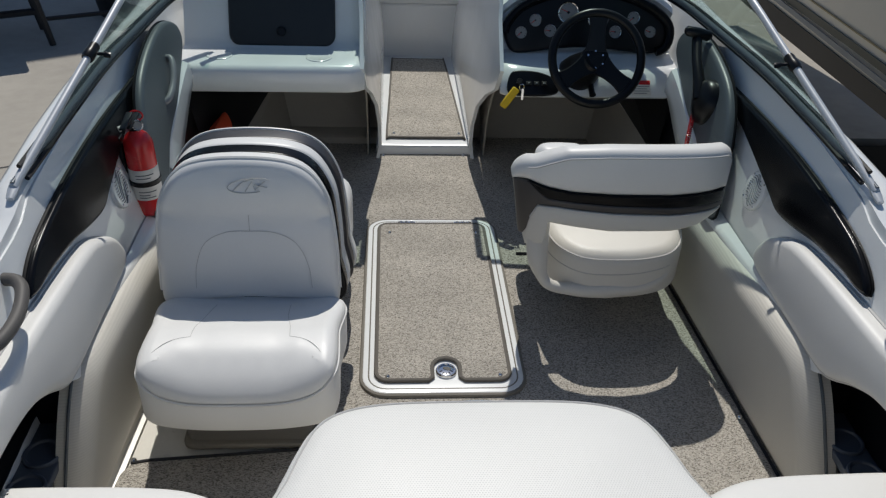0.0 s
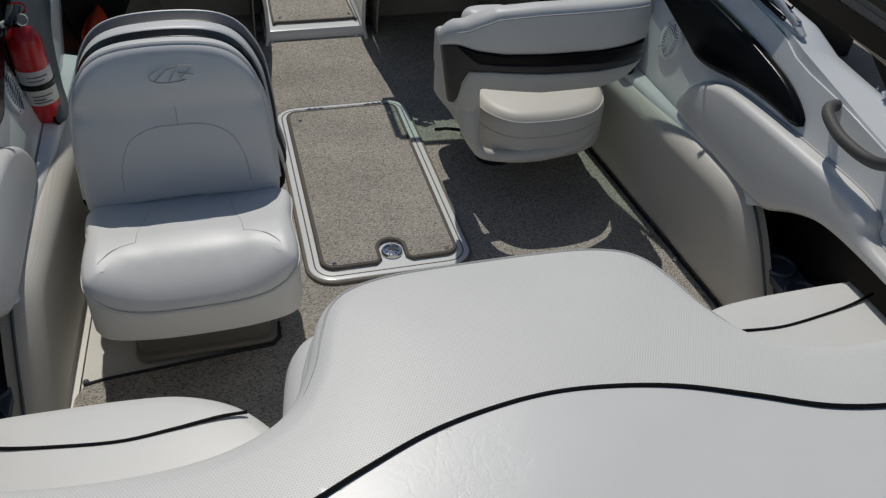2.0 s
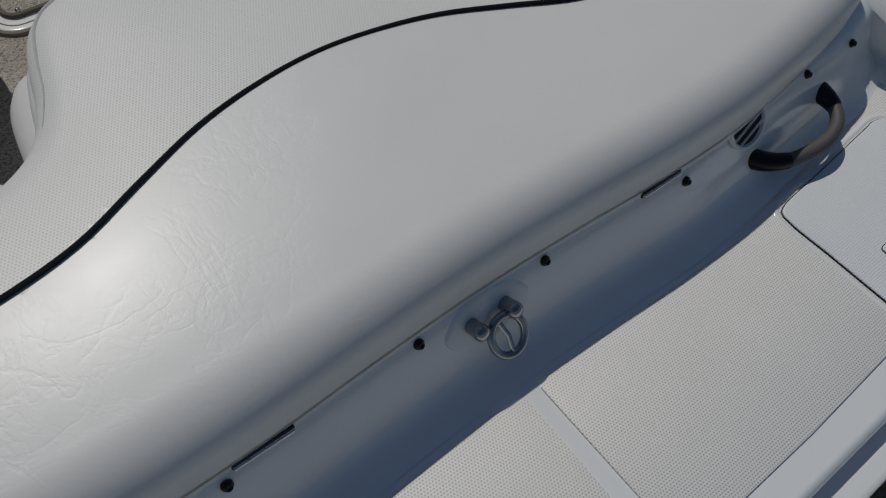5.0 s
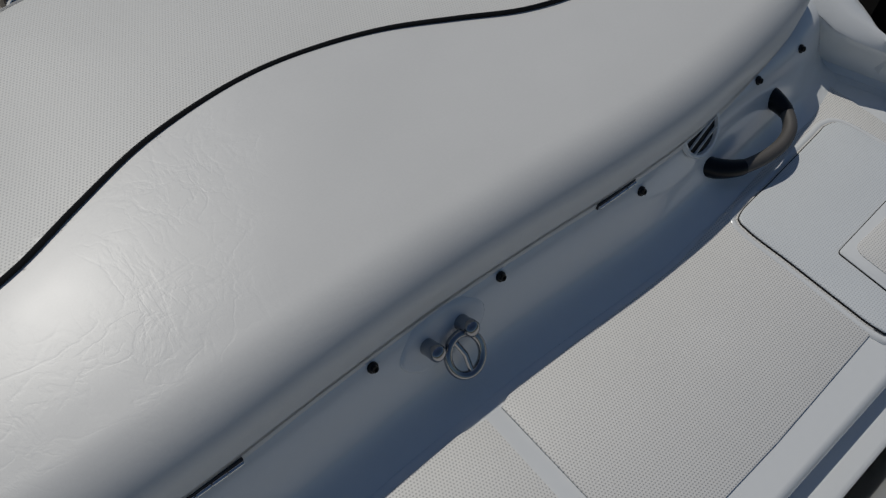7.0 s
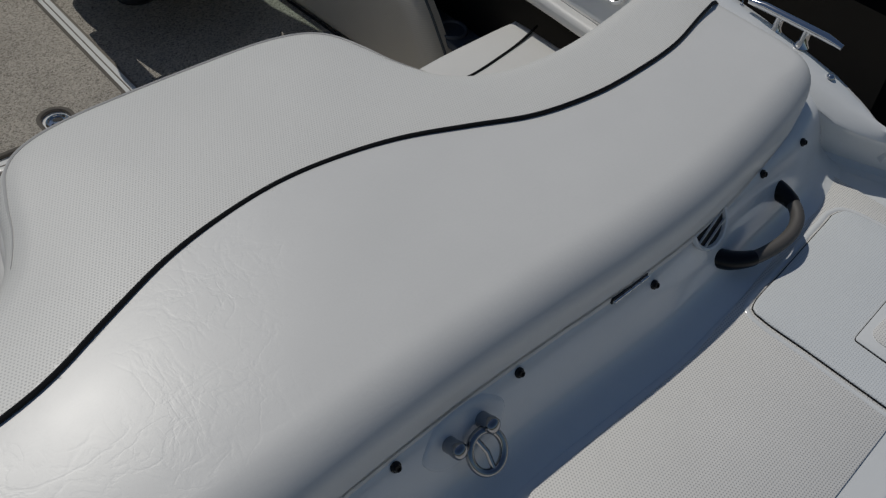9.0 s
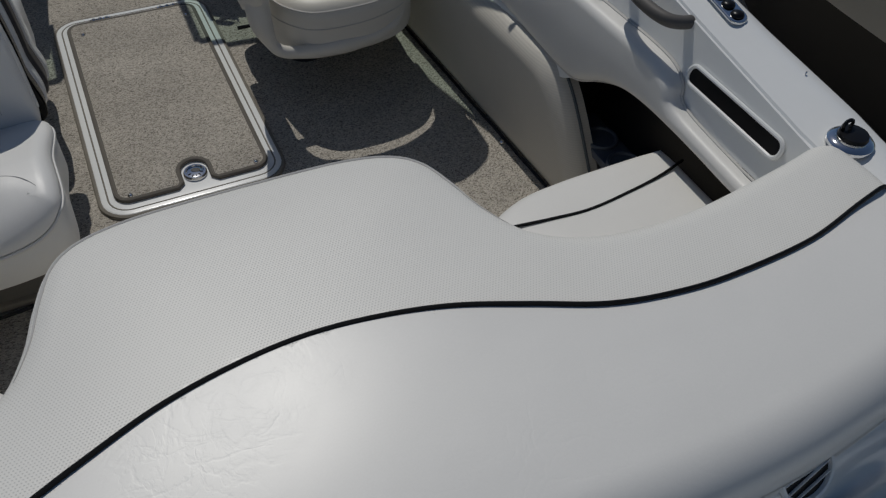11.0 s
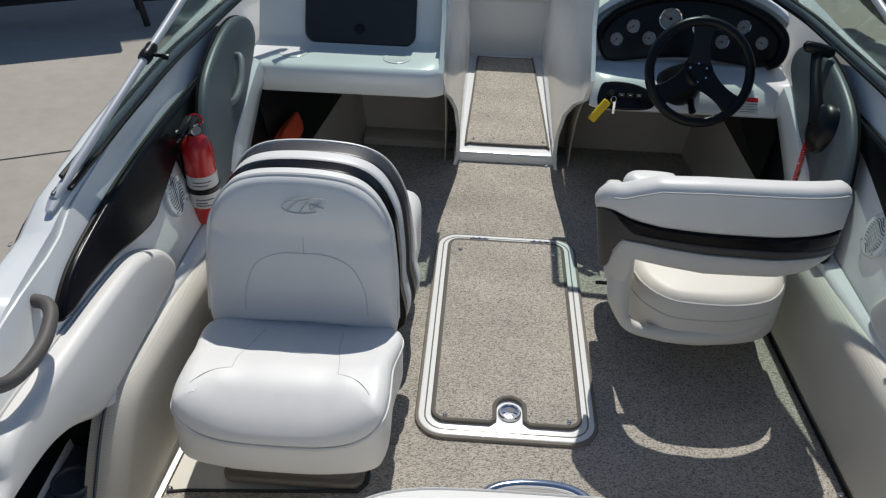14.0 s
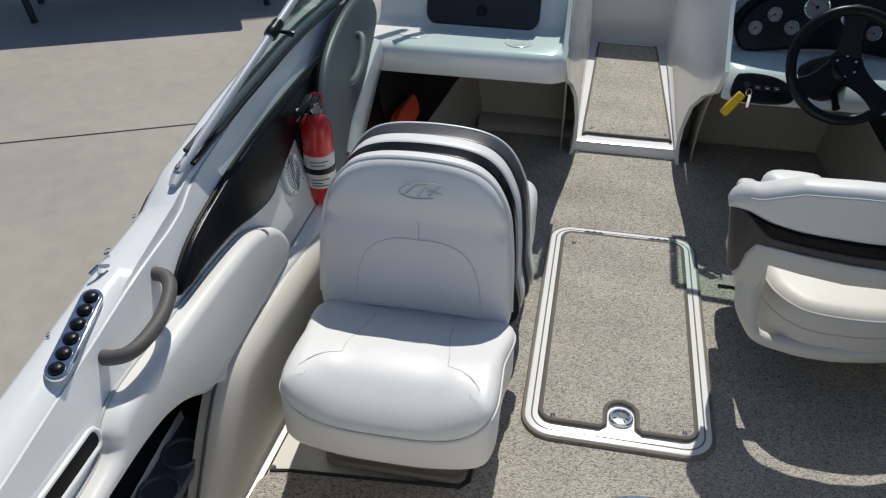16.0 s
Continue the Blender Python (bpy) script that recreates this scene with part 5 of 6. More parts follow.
for pr, f, m in ((0.0025, blk_top, PIPING), (0.003, gry_bot, SEAM)):
    part("stripe_edge", tube([(x + tail(x, f(x)), back_y(x) - pr, f(x) - 0.001 - 0.26 * (back_y(x) - 2.085)) for x in np.linspace(0.19, 0.79, 60)], 0.0022, seg=5), m, hs)
# flip-up bolster and wing ahead of the back
part("wing", cushion(spline([(0.258, 2.19), (0.262, 2.225), (0.29, 2.243), (0.34, 2.245), (0.39, 2.235), (0.40, 2.20), (0.38, 2.165), (0.29, 2.16)], 60), 0.085, 0.03, lambda u, v, w: (u, v, 0.570 + w), spacing=0.03), VINYL, hs, "white padded side wing")
# sides of the bucket
for sx, z0, z1 in ((0.303, 0.33, 0.49), (0.779, 0.46, 0.52)):
    part("side_arm", loft([[(sx + u, 2.20 + 0.32 * k, zz) for u, zz in rounded(-0.036 if sx < 0.5 else -0.022, z0, 0.018 if sx < 0.5 else 0.022, z1 - 0.03 * k, 0.018, 4)] for k in np.linspace(0, 1, 7)], closed=True, caps=True), CREAMV, hs, "cream wrap-around side")
# U-shaped shell under the cushion
ush = spline([(0.280, 2.19, 0.42), (0.283, 2.165, 0.365), (0.288, 2.14, 0.292), (0.320, 2.121, 0.226), (0.405, 2.110, 0.209), (0.485, 2.106, 0.210), (0.585, 2.112, 0.213), (0.655, 2.125, 0.228), (0.700, 2.15, 0.255), (0.722, 2.19, 0.29)], 60, False)
part("shell", tube(ush, np.interp(np.linspace(0, 1, 60), (0, 0.2, 0.28, 0.40, 0.6, 0.85, 1), (0.040, 0.030, 0.017, 0.019, 0.027, 0.020, 0.006)), seg=14), CREAMV, hs, "cream shell under the cushion")
CO = spline([(0.305, 2.62), (0.306, 2.42), (0.323, 2.29), (0.346, 2.185), (0.410, 2.112), (0.505, 2.094), (0.620, 2.102), (0.712, 2.145), (0.770, 2.25), (0.780, 2.42), (0.765, 2.62), (0.505, 2.65)], 100)
part("cushion", cushion(CO, 0.162, 0.045, lambda u, v, w: (u, v, 0.183 + w), puff=0.010, spacing=0.05, seg=7, tuck=0.012), CREAMV, hs, "cream seat cushion")
part("cushion_piping", tube([(p[0], p[1], 0.324) for p in inset(ccw(CO), 0.007)], 0.0032, closed=True, seg=6), SEAM, hs)
rear = [p for p in CO if p[1] < 2.35]
part("cushion_seam", tube(sorted([(p[0], p[1] - 0.0005, 0.282 - 0.008 * math.cos((p[0] - 0.47) * 8)) for p in rear if 0.33 < p[0] < 0.70]), 0.0018, seg=5), SEAM, hs)
part("pan", cushion(inset(ccw(CO), 0.05), 0.03, 0.01, lambda u, v, w: (u, v, 0.17 + w), spacing=0.1), PLASTIC, hs)
part("pedestal", revolve([(0.065, 0.0), (0.065, 0.008), (0.05, 0.02), (0.04, 0.03), (0.04, 0.165), (0.09, 0.175), (0, 0.176)], Matrix.Translation((0.475, 2.42, 0)), 28), DARKST, hs, "dark pedestal")
part("slide_lever", tube([(0.42, 2.50, 0.06), (0.34, 2.56, 0.045), (0.296, 2.565, 0.042)], (0.006, 0.006, 0.0065)), PLASTIC, hs, "black adjustment lever")


# ---------------------------------------------------------------- back-to-back seat
js = thing("back_to_back_seat", "white vinyl back-to-back lounge seat with black-edged backrest", "seat", (-0.52, 2.0, 0))
JX = -0.535
AUB = material("dark_aubergine_vinyl", (0.035, 0.033, 0.038), 0.36, vary=0.1, large=6, grain=300, grain_vary=0.06)
part("base", cushion(rounded(JX - 0.178, 1.685, JX + 0.163, 2.55, 0.03), 0.20, 0.005, lambda u, v, w: (u, v, w), spacing=0.2), SEATBASE, js, "taupe seat base")
part("base_flange", cushion(rounded(JX - 0.186, 1.668, JX + 0.172, 2.56, 0.03), 0.016, 0.006, FLAT, spacing=0.3, seg=3), TRIM, js, "grey moulded flange at the foot of the base")


def seat_lift(u, v):
    """The cushion's raised sides, dished middle and front edge that rolls down."""
    x = (u - JX) / 0.235
    y = (v - 1.56) / 0.38
    roll = min(1.0, max(0.0, (1.675 - v) / 0.13))
    return 0.018 * max(0, abs(x) - 0.45) * 1.8 - 0.115 * max(0, y - 0.42) ** 1.1 - 0.050 * roll ** 2 * (1 - 0.45 * min(1, abs(x)) ** 4)


so = spline([(JX - 0.232, 1.93), (JX - 0.24, 1.75), (JX - 0.242, 1.62), (JX - 0.215, 1.568), (JX - 0.12, 1.545), (JX, 1.54), (JX + 0.12, 1.545), (JX + 0.215, 1.568), (JX + 0.242, 1.62), (JX + 0.24, 1.75), (JX + 0.232, 1.93), (JX, 1.945)], 120)


def pipe_z(x, y):
    """The height of the piping round the cushion: low across the front, high along the sides."""
    u = min(1.0, abs(x - JX) / 0.235)
    return 0.330 - 0.052 * min(1.0, max(0.0, (1.625 - y) / 0.055)) * (1 - u ** 5) - 0.032 * min(1.0, max(0.0, (y - 1.74) / 0.18)) ** 1.3


def seat_top(x, y):
    d = off_edge(so, np.array((x, y)))
    return 0.362 + 0.014 * (1 - math.exp(-max(0, d - 0.05) / 0.08)) + seat_lift(x, y)


SIDE = lambda k: (lambda q, p: pipe_z(*q) + k)
RISE = lambda k, d: (lambda q, p: pipe_z(*q) * (1 - k) + (0.362 + seat_lift(*p)) * k + d)
part("seat_cushion", boxed(so, [(0.03, lambda q, p: 0.188), (0.006, lambda q, p: 0.192), (0.0, lambda q, p: 0.208), (0.0, SIDE(-0.012)), (0.004, SIDE(-0.003)), (0.005, SIDE(0.002)), (0.001, SIDE(0.008)), (0.003, RISE(0.35, 0.006)), (0.012, RISE(0.65, 0.005)), (0.026, RISE(0.86, 0.003)), (0.042, RISE(0.97, 0.001)), (0.058, RISE(1.0, 0.0))], seat_top, spacing=0.026), SEATV, js, "white vinyl seat cushion")
part("cushion_piping", tube([(p[0], p[1], pipe_z(q[0], q[1])) for p, q in zip(inset(ccw(so), 0.001), ccw(so))], 0.0042, closed=True, seg=6), VINYL, js)
# the forward-facing half
fo = np.array([(x, 4.16 - y) for x, y in so])
part("front_cushion", cushion(fo, 0.19, 0.055, lambda u, v, w: (u, v, 0.17 + w), puff=0.02, spacing=0.05, seg=6, tuck=0.015), SEATV, js)

# backrests: one upright panel faces aft, one forward, dark gussets between
BK = [(-0.242, 0.27), (-0.245, 0.40), (-0.238, 0.51), (-0.223, 0.592), (-0.180, 0.666), (-0.115, 0.701), (0, 0.711), (0.115, 0.701), (0.180, 0.666), (0.223, 0.592), (0.238, 0.51), (0.245, 0.40), (0.242, 0.27), (0, 0.265)]
bo = spline([(JX - 0.012 + x * 0.985, max(z, 0.290)) for x, z in BK[:-1]] + [(JX + 0.17, 0.296), (JX + 0.09, 0.303), (JX - 0.012, 0.306), (JX - 0.11, 0.303), (JX - 0.19, 0.296)], 130)


def back_face(y0, d, lean):
    return lambda u, v, w: (u, y0 + d * w + lean * (v - 0.3), v)


part("backrest", cushion(bo, 0.05, 0.022, back_face(1.98, -1, 0.12), puff=0.012, spacing=0.035, reach=0.06, lift=lambda u, v: 0.008 * math.exp(-((v - 0.64) / 0.05) ** 2) - 0.012 * math.exp(-((v - 0.556) / 0.02) ** 2)), SEATV, js, "white vinyl aft-facing backrest")
rim = [p for p in ccw(bo) if p[1] > 0.325]
k0 = max(range(len(rim)), key=lambda i: np.linalg.norm(np.array(rim[i]) - np.array(rim[i - 1])))
part("back_piping", tube([back_face(1.98, -1, 0.12)(p[0], p[1], 0.032) for p in rim[k0:] + rim[:k0]], 0.005, seg=6), VINYL, js)
bo2 = spline([(JX - 0.010 + x * 0.994, z + 0.001) for x, z in BK], 130)
part("gusset", cushion(bo2, 0.045, 0.008, back_face(2.022, -1, 0.12), spacing=0.15), BLACKV, js, "black vinyl edge band")
bo3 = spline([(JX - 0.006 + x * 1.0, z + 0.001) for x, z in BK], 130)
part("back_core", cushion(bo3, 0.045, 0.016, back_face(2.068, -1, 0.12), spacing=0.15), SEATV, js, "white backrest core")
bo4 = spline([(JX - 0.002 + x * 1.02, z) for x, z in BK], 130)
part("front_gusset", cushion(bo4, 0.055, 0.012, back_face(2.128, -1, 0.10), spacing=0.15), AUB, js, "black vinyl edge band")
bo5 = spline([(JX + 0.004 + x * 1.02, 0.27 + (z - 0.27) * 0.86) for x, z in BK], 130)
part("front_backrest", cushion(bo5, 0.06, 0.02, back_face(2.138, 1, 0.06), spacing=0.1), SEATV, js, "white forward-facing backrest")
part("front_piping", tube([back_face(2.135, 0, 0.10)(p[0], p[1], 0) for p in bo4], 0.004, closed=True, seg=6), VINYL, js)
# sewn seams
BF = back_face(1.98, -1, 0.12)
arc = spline([(-0.155, 0.35), (-0.148, 0.42), (-0.12, 0.485), (-0.065, 0.516), (0, 0.520), (0.065, 0.516), (0.12, 0.485), (0.15, 0.42), (0.158, 0.35)], 50, False)
part("back_seam", tube([BF(JX + x, z, 0.0610) for x, z in arc], 0.0009, seg=5), SEAM, js)
part("back_seam", tube([BF(JX, z, 0.0606) for z in np.linspace(0.52, 0.565, 6)], 0.0009, seg=5), SEAM, js)
for s in (-1, 1):
    for line in ([(0.100, 1.90), (0.106, 1.80), (0.118, 1.735), (0.122, 1.688)], [(0.122, 1.688), (0.148, 1.680), (0.172, 1.666), (0.190, 1.648), (0.202, 1.630)]):
        ln = spline(line, 18, False)
        part("seat_seam", tube([(JX + s * p[0], p[1], seat_top(JX + s * p[0], p[1]) - 0.0002) for p in ln], 0.0009, seg=5), SEAM, js)
# an embossed oval emblem, kept as plain lines
ov = [BF(JX + 0.012 + 0.058 * math.cos(g) - 0.006 * math.sin(g), 0.651 + 0.019 * math.sin(g) + 0.008 * math.cos(g), 0.0665) for g in np.linspace(0.5, 2 * math.pi + 0.1, 40)]
part("emblem", tube(ov[:31], 0.0012, seg=5), SEAM, js)
for ln in (((-0.05, 0.627), (-0.02, 0.657), (0.01, 0.666)), ((-0.015, 0.627), (0.005, 0.658), (0.012, 0.632), (0.04, 0.660)), ((0.01, 0.648), (0.045, 0.640))):
    part("emblem", tube([BF(JX + 0.012 + 0.95 * x, 0.651 + 0.9 * (z - 0.645), 0.0665) for x, z in ln], 0.0013, seg=5), SEAM, js)


# ---------------------------------------------------------------- fire extinguisher
fx = thing("fire_extinguisher", "red fire extinguisher strapped to the port cockpit side", "fire extinguisher", (-0.903, 2.325, 0.362))
FM = Matrix.Translation((-0.903, 2.325, 0.362)) @ pose(0, 0, 0, 1, -1, 0) @ Matrix.Diagonal((1.05, 1.05, 1.06, 1))
part("cylinder", revolve([(0, 0.0), (0.036, 0.002), (0.041, 0.012), (0.041, 0.215), (0.039, 0.228), (0.030, 0.245), (0.018, 0.255), (0.014, 0.262), (0, 0.262)], FM, 32), RED, fx)
part("label_sheet", revolve([(0.0414, 0.055), (0.0416, 0.056), (0.0416, 0.15), (0.0414, 0.151)], FM, 32), PAPER, fx, "white printed label")
for z, wd in ((0.135, 0.05), (0.125, 0.04), (0.082, 0.05), (0.072, 0.03), (0.064, 0.045)):
    g0 = -math.pi / 2 - 0.3
    part("print_bar", tube([FM @ Vector((0.0419 * math.cos(g), 0.0419 * math.sin(g), z)) for g in np.linspace(g0, g0 + wd / 0.041, 8)], 0.0016, seg=4), GREYV, fx)
part("strap", revolve([(0.0425, 0.098), (0.0445, 0.099), (0.0445, 0.113), (0.0425, 0.114)], FM, 32), PLASTIC, fx, "black strap")
part("valve", revolve([(0.014, 0.258), (0.016, 0.262), (0.016, 0.285), (0.010, 0.292), (0, 0.292)], FM, 18), PLASTIC, fx)
part("handle", solid(-0.010, -0.062, 0.288, 0.010, 0.035, 0.296, 0.003, m=FM), PLASTIC, fx)
part("lever", solid(-0.009, -0.055, 0.312, 0.009, 0.03, 0.319, 0.003, m=FM @ pose(0, 0, 0, 8)), PLASTIC, fx)
part("pin", tube([FM @ Vector((0.018 * math.cos(g) + 0.01, 0.0, 0.302 + 0.014 * math.sin(g))) for g in np.linspace(0, 2 * math.pi, 16, endpoint=False)], 0.003, closed=True, seg=6), RED, fx, "red pull pin")
gm = FM @ Matrix.Translation((0.014, -0.016, 0.280)) @ pose(0, 0, 0, 80, 0, 25)
ga = part("gauge", revolve([(0, -0.006), (0.014, -0.006), (0.016, 0.0), (0.015, 0.005), (0.012, 0.005), (0.012, 0.003), (0, 0.003)], gm, 20), CHROME, fx)
part("gauge_face", revolve([(0, 0.0035), (0.0115, 0.0035), (0.0115, 0.0028)], gm, 16), DIALF, ga)
part("nozzle", tube([FM @ Vector(p) for p in ((-0.012, -0.01, 0.276), (-0.028, -0.02, 0.274), (-0.036, -0.026, 0.272))], (0.008, 0.008, 0.009), seg=10), PAPER, fx, "white nozzle")
part("bracket", solid(-0.075, -0.016, 0.03, -0.042, 0.016, 0.24, 0.003, m=FM), PLASTIC, fx)

# speakers
for side in (-1, 1):
    sp = thing("speaker", "round white louvred speaker in the cockpit side", "speaker", (side * 0.95, 2.235, 0.49), "cockpit speakers")
    PL = on_wall(side, 0.0)
    cy, cz = 2.212, 0.503
    o = np.array([(cy + 0.061 * math.cos(g), cz + 0.061 * math.sin(g)) for g in np.linspace(0, 2 * math.pi, 40, endpoint=False)])
    part("rim", cushion(o, 0.010, 0.006, PL, spacing=0.03), GEL, sp, "white plastic grille ring")
    o = np.array([(cy + 0.045 * math.cos(g), cz + 0.045 * math.sin(g)) for g in np.linspace(0, 2 * math.pi, 32, endpoint=False)])
    for k in range(-5, 6):
        d = k * 0.0082
        wd = (0.044 ** 2 - d * d) ** 0.5
        ln = [PL(cy + t * wd, cz + d + 0.006 * math.sin(t * 2.6), 0.0100) for t in np.linspace(-0.95, 0.95, 10)]
        part("slot", tube(ln, 0.0021, seg=5, flat=0.6), GREYV, sp)
    for g in (45, 135, 225, 315):
        p = PL(cy + 0.053 * math.cos(radians(g)), cz + 0.053 * math.sin(radians(g)), 0.010)
        part("screw", revolve([(0, 0.002), (0.003, 0.0015), (0.0035, 0)], Matrix.Translation(p) @ pose(0, 0, 0, 0, -90 * side, 0), 8), CHROME, sp)

# grab handles on the gunwale
for side in (-1, 1):
    gh = thing("grab_rail", "grey rubber-covered grab handle on the gunwale's inner face", "grab handle", (side * 0.98, 1.42, 0.64), "cockpit grab handles")
    dy, dz = (0, 0) if side < 0 else (-0.035, 0.02)
    pts = spline([(0.986, 1.555, 0.640), (0.957, 1.545, 0.643), (0.934, 1.515, 0.640), (0.920, 1.455, 0.630), (0.920, 1.395, 0.625), (0.932, 1.350, 0.622), (0.957, 1.335, 0.618), (0.982, 1.335, 0.614)], 40, False) + np.array((0.005 if side > 0 else 0, dy, dz))
    part("grip", tube([(side * p[0], p[1], p[2]) for p in pts], 0.0145, seg=12), GREYP, gh)

# strips of six round sockets on the gunwale, with cleats and snaps
for side in (-1, 1):
    st = thing("gunwale_light_strip", "chrome strip with six round black sockets on the gunwale", "strip", (side * 1.035, 1.37, 0.69), "gunwale strips")
    def G(u, v, w, side=side):
        return (side * ((1.016 if side < 0 else 1.060) + (0.017 if side < 0 else 0.006) * (u - 1.33) / 0.1 + v), u, gun_z(u) + 0.0005 + w)
    o = rounded(1.225, -0.0225, 1.435, 0.0225, 0.022, 6)
    part("plate", cushion(o, 0.006, 0.003, G, spacing=0.04), CHROME, st)
    for k in range(6):
        u = 1.247 + k * 0.0332
        p = G(u, 0, 0.006)
        part("socket", revolve([(0.0148, 0), (0.0145, 0.002), (0.0125, 0.0055), (0.007, 0.008), (0, 0.0088)], Matrix.Translation(p), 18), PLASTIC, st)

cl = thing("snap_hook", "small chrome hook on the gunwale", "hook", (0, 0, 0), "gunwale hooks")
part("plate", revolve([(0.009, 0), (0.009, 0.002), (0, 0.003)], Matrix(), 12), CHROME, cl)
part("stud", tube([(0, 0, 0.002), (0, 0, 0.010), (0.006, 0.004, 0.016), (0.012, 0.006, 0.014)], 0.0035, seg=8), CHROME, cl)
SM = Matrix.Diagonal((0.65, 0.65, 0.65, 1))
cl.matrix_basis = Matrix.Translation((-1.07, 1.54, gun_z(1.54) - 0.004)) @ SM
for x, y in ((-1.075, 1.66), (-1.065, 1.32), (1.10, 1.53), (1.08, 1.06), (1.085, 0.75)):
    copy_thing(cl, Matrix.Translation((x, y, gun_z(y) - 0.004)) @ SM)
for x, y in ((-1.05, 1.48), (1.085, 1.49)):
    b = tube([(x - 0.010, y - 0.016, 0.693), (x, y, 0.702), (x + 0.010, y + 0.016, 0.693)], 0.0042, seg=8)
    tube([(x, y, 0.675), (x, y, 0.702)], 0.0045, bm=b)
    whole("small_cleat", b, CHROME, "small chrome cleat on the gunwale", "cleat", "small cleats")

# fuel filler on the starboard gunwale
ff = thing("fuel_filler", "chrome fuel filler cap with a black key slot on the gunwale", "fuel cap", (1.045, 0.88, 0.655))
FM2 = Matrix.Translation((1.035, 0.885, gun_z(0.885) - 0.002))
part("flange", revolve([(0.042, 0), (0.042, 0.006), (0.038, 0.010), (0.030, 0.012), (0.030, 0.016), (0, 0.016)], FM2, 32), CHROME, ff)
part("cap", revolve([(0.028, 0.016), (0.026, 0.022), (0.010, 0.024), (0, 0.024)], FM2, 24), PLASTIC, ff)
part("loop", tube([FM2 @ Vector((0.011 * math.cos(g) - 0.004, 0.016, 0.030 + 0.011 * math.sin(g))) for g in np.linspace(0, 2 * math.pi, 16, endpoint=False)], 0.0035, closed=True, seg=6), PLASTIC, ff)
# stern cleats
for side in (-1, 1):
    c = thing("mooring_cleat", "polished two-legged mooring cleat on the stern gunwale", "cleat", (side * 1.09, 0.62, 0.65), "mooring cleats")
    A, B = np.array((side * 1.082, 0.70, 0.0)), np.array((side * 1.088, 0.56, 0.0))
    zz = gun_z(0.62)
    part("bar", tube([(*(A + (A - B) * 0.25)[:2], zz + 0.030), (*A[:2], zz + 0.034), (*B[:2], zz + 0.034), (*(B + (B - A) * 0.25)[:2], zz + 0.030)], (0.006, 0.009, 0.009, 0.006), seg=10), CHROME, c)
    for q in (A * 0.72 + B * 0.28, A * 0.28 + B * 0.72):
        part("leg", tube([(q[0], q[1], zz - 0.006), (q[0], q[1], zz + 0.006), (q[0], q[1], zz + 0.032)], (0.016, 0.009, 0.008), seg=10), CHROME, c)


for side in (-1, 1):
    copy_thing(snap, Matrix.Translation((side * 1.066, 0.512, gun_z(0.512) - 0.002)))


# ---------------------------------------------------------------- kick panels and throttle
KP = [(2.30, 0.40), (2.41, 0.58), (2.53, 0.68), (2.68, 0.728), (2.86, 0.752), (2.99, 0.742), (3.075, 0.700), (3.06, 0.635), (2.92, 0.575), (2.76, 0.520), (2.58, 0.475), (2.44, 0.40), (2.38, 0.35), (2.30, 0.35)]
for side in (-1, 1):
    kp = thing("kick_panel", "charcoal padded vinyl panel beside the console", "side panel", (side * 0.95, 2.8, 0.5), "kick panels")
    o = spline(KP, 100)
    part("pad", cushion(o, 0.03, 0.018, on_wall(side, 0.035), puff=0.006, spacing=0.05), GREYV, kp)
    port_panel = kp if side < 0 else port_panel
    part("piping", tube([on_wall(side, 0.035)(p[0], p[1], 0.002) for p in o], 0.005, closed=True, seg=6), PIPING, kp)
PK = on_wall(-1, 0.035)
part("handle", tube(spline([PK(2.82, 0.665, 0.02), PK(2.815, 0.665, 0.045), PK(2.785, 0.645, 0.055), PK(2.725, 0.605, 0.053), PK(2.665, 0.580, 0.042), PK(2.65, 0.575, 0.02)], 30, False), 0.011, seg=10), LGREY, port_panel, "grey moulded grab handle")
th = thing("throttle", "black throttle lever with a red lanyard on the charcoal panel", "throttle", (0.92, 2.72, 0.55))
PS = on_wall(1, 0.035)
tm = Matrix.Translation(PS(2.635, 0.605, 0.03)) @ pose(0, 0, 0, 0, -84, 0)
part("housing", revolve([(0.078, -0.01), (0.078, 0.012), (0.068, 0.028), (0.03, 0.042), (0, 0.044)], tm, 28), PLASTIC, th)
part("arm", tube([PS(2.635, 0.61, 0.06), PS(2.67, 0.65, 0.070), PS(2.76, 0.70, 0.072), PS(2.84, 0.755, 0.070)], (0.024, 0.021, 0.017, 0.018), seg=12), PLASTIC, th)
part("knob", tube([PS(2.84, 0.765, 0.022), PS(2.84, 0.768, 0.032), PS(2.84, 0.768, 0.075), PS(2.84, 0.766, 0.112), PS(2.84, 0.764, 0.120)], (0.010, 0.019, 0.020, 0.018, 0.010), seg=12), PLASTIC, th)
coil = []
for k in range(320):
    t = k / 319
    p = np.array(PS(2.665 - 0.09 * t, 0.56 - 0.15 * t, 0.045))
    coil.append((p[0] + 0.0065 * math.cos(t * 150), p[1] + 0.0065 * math.sin(t * 150), p[2]))
part("lanyard", tube(coil, 0.0026, seg=5), RED, th, "red coiled safety lanyard")

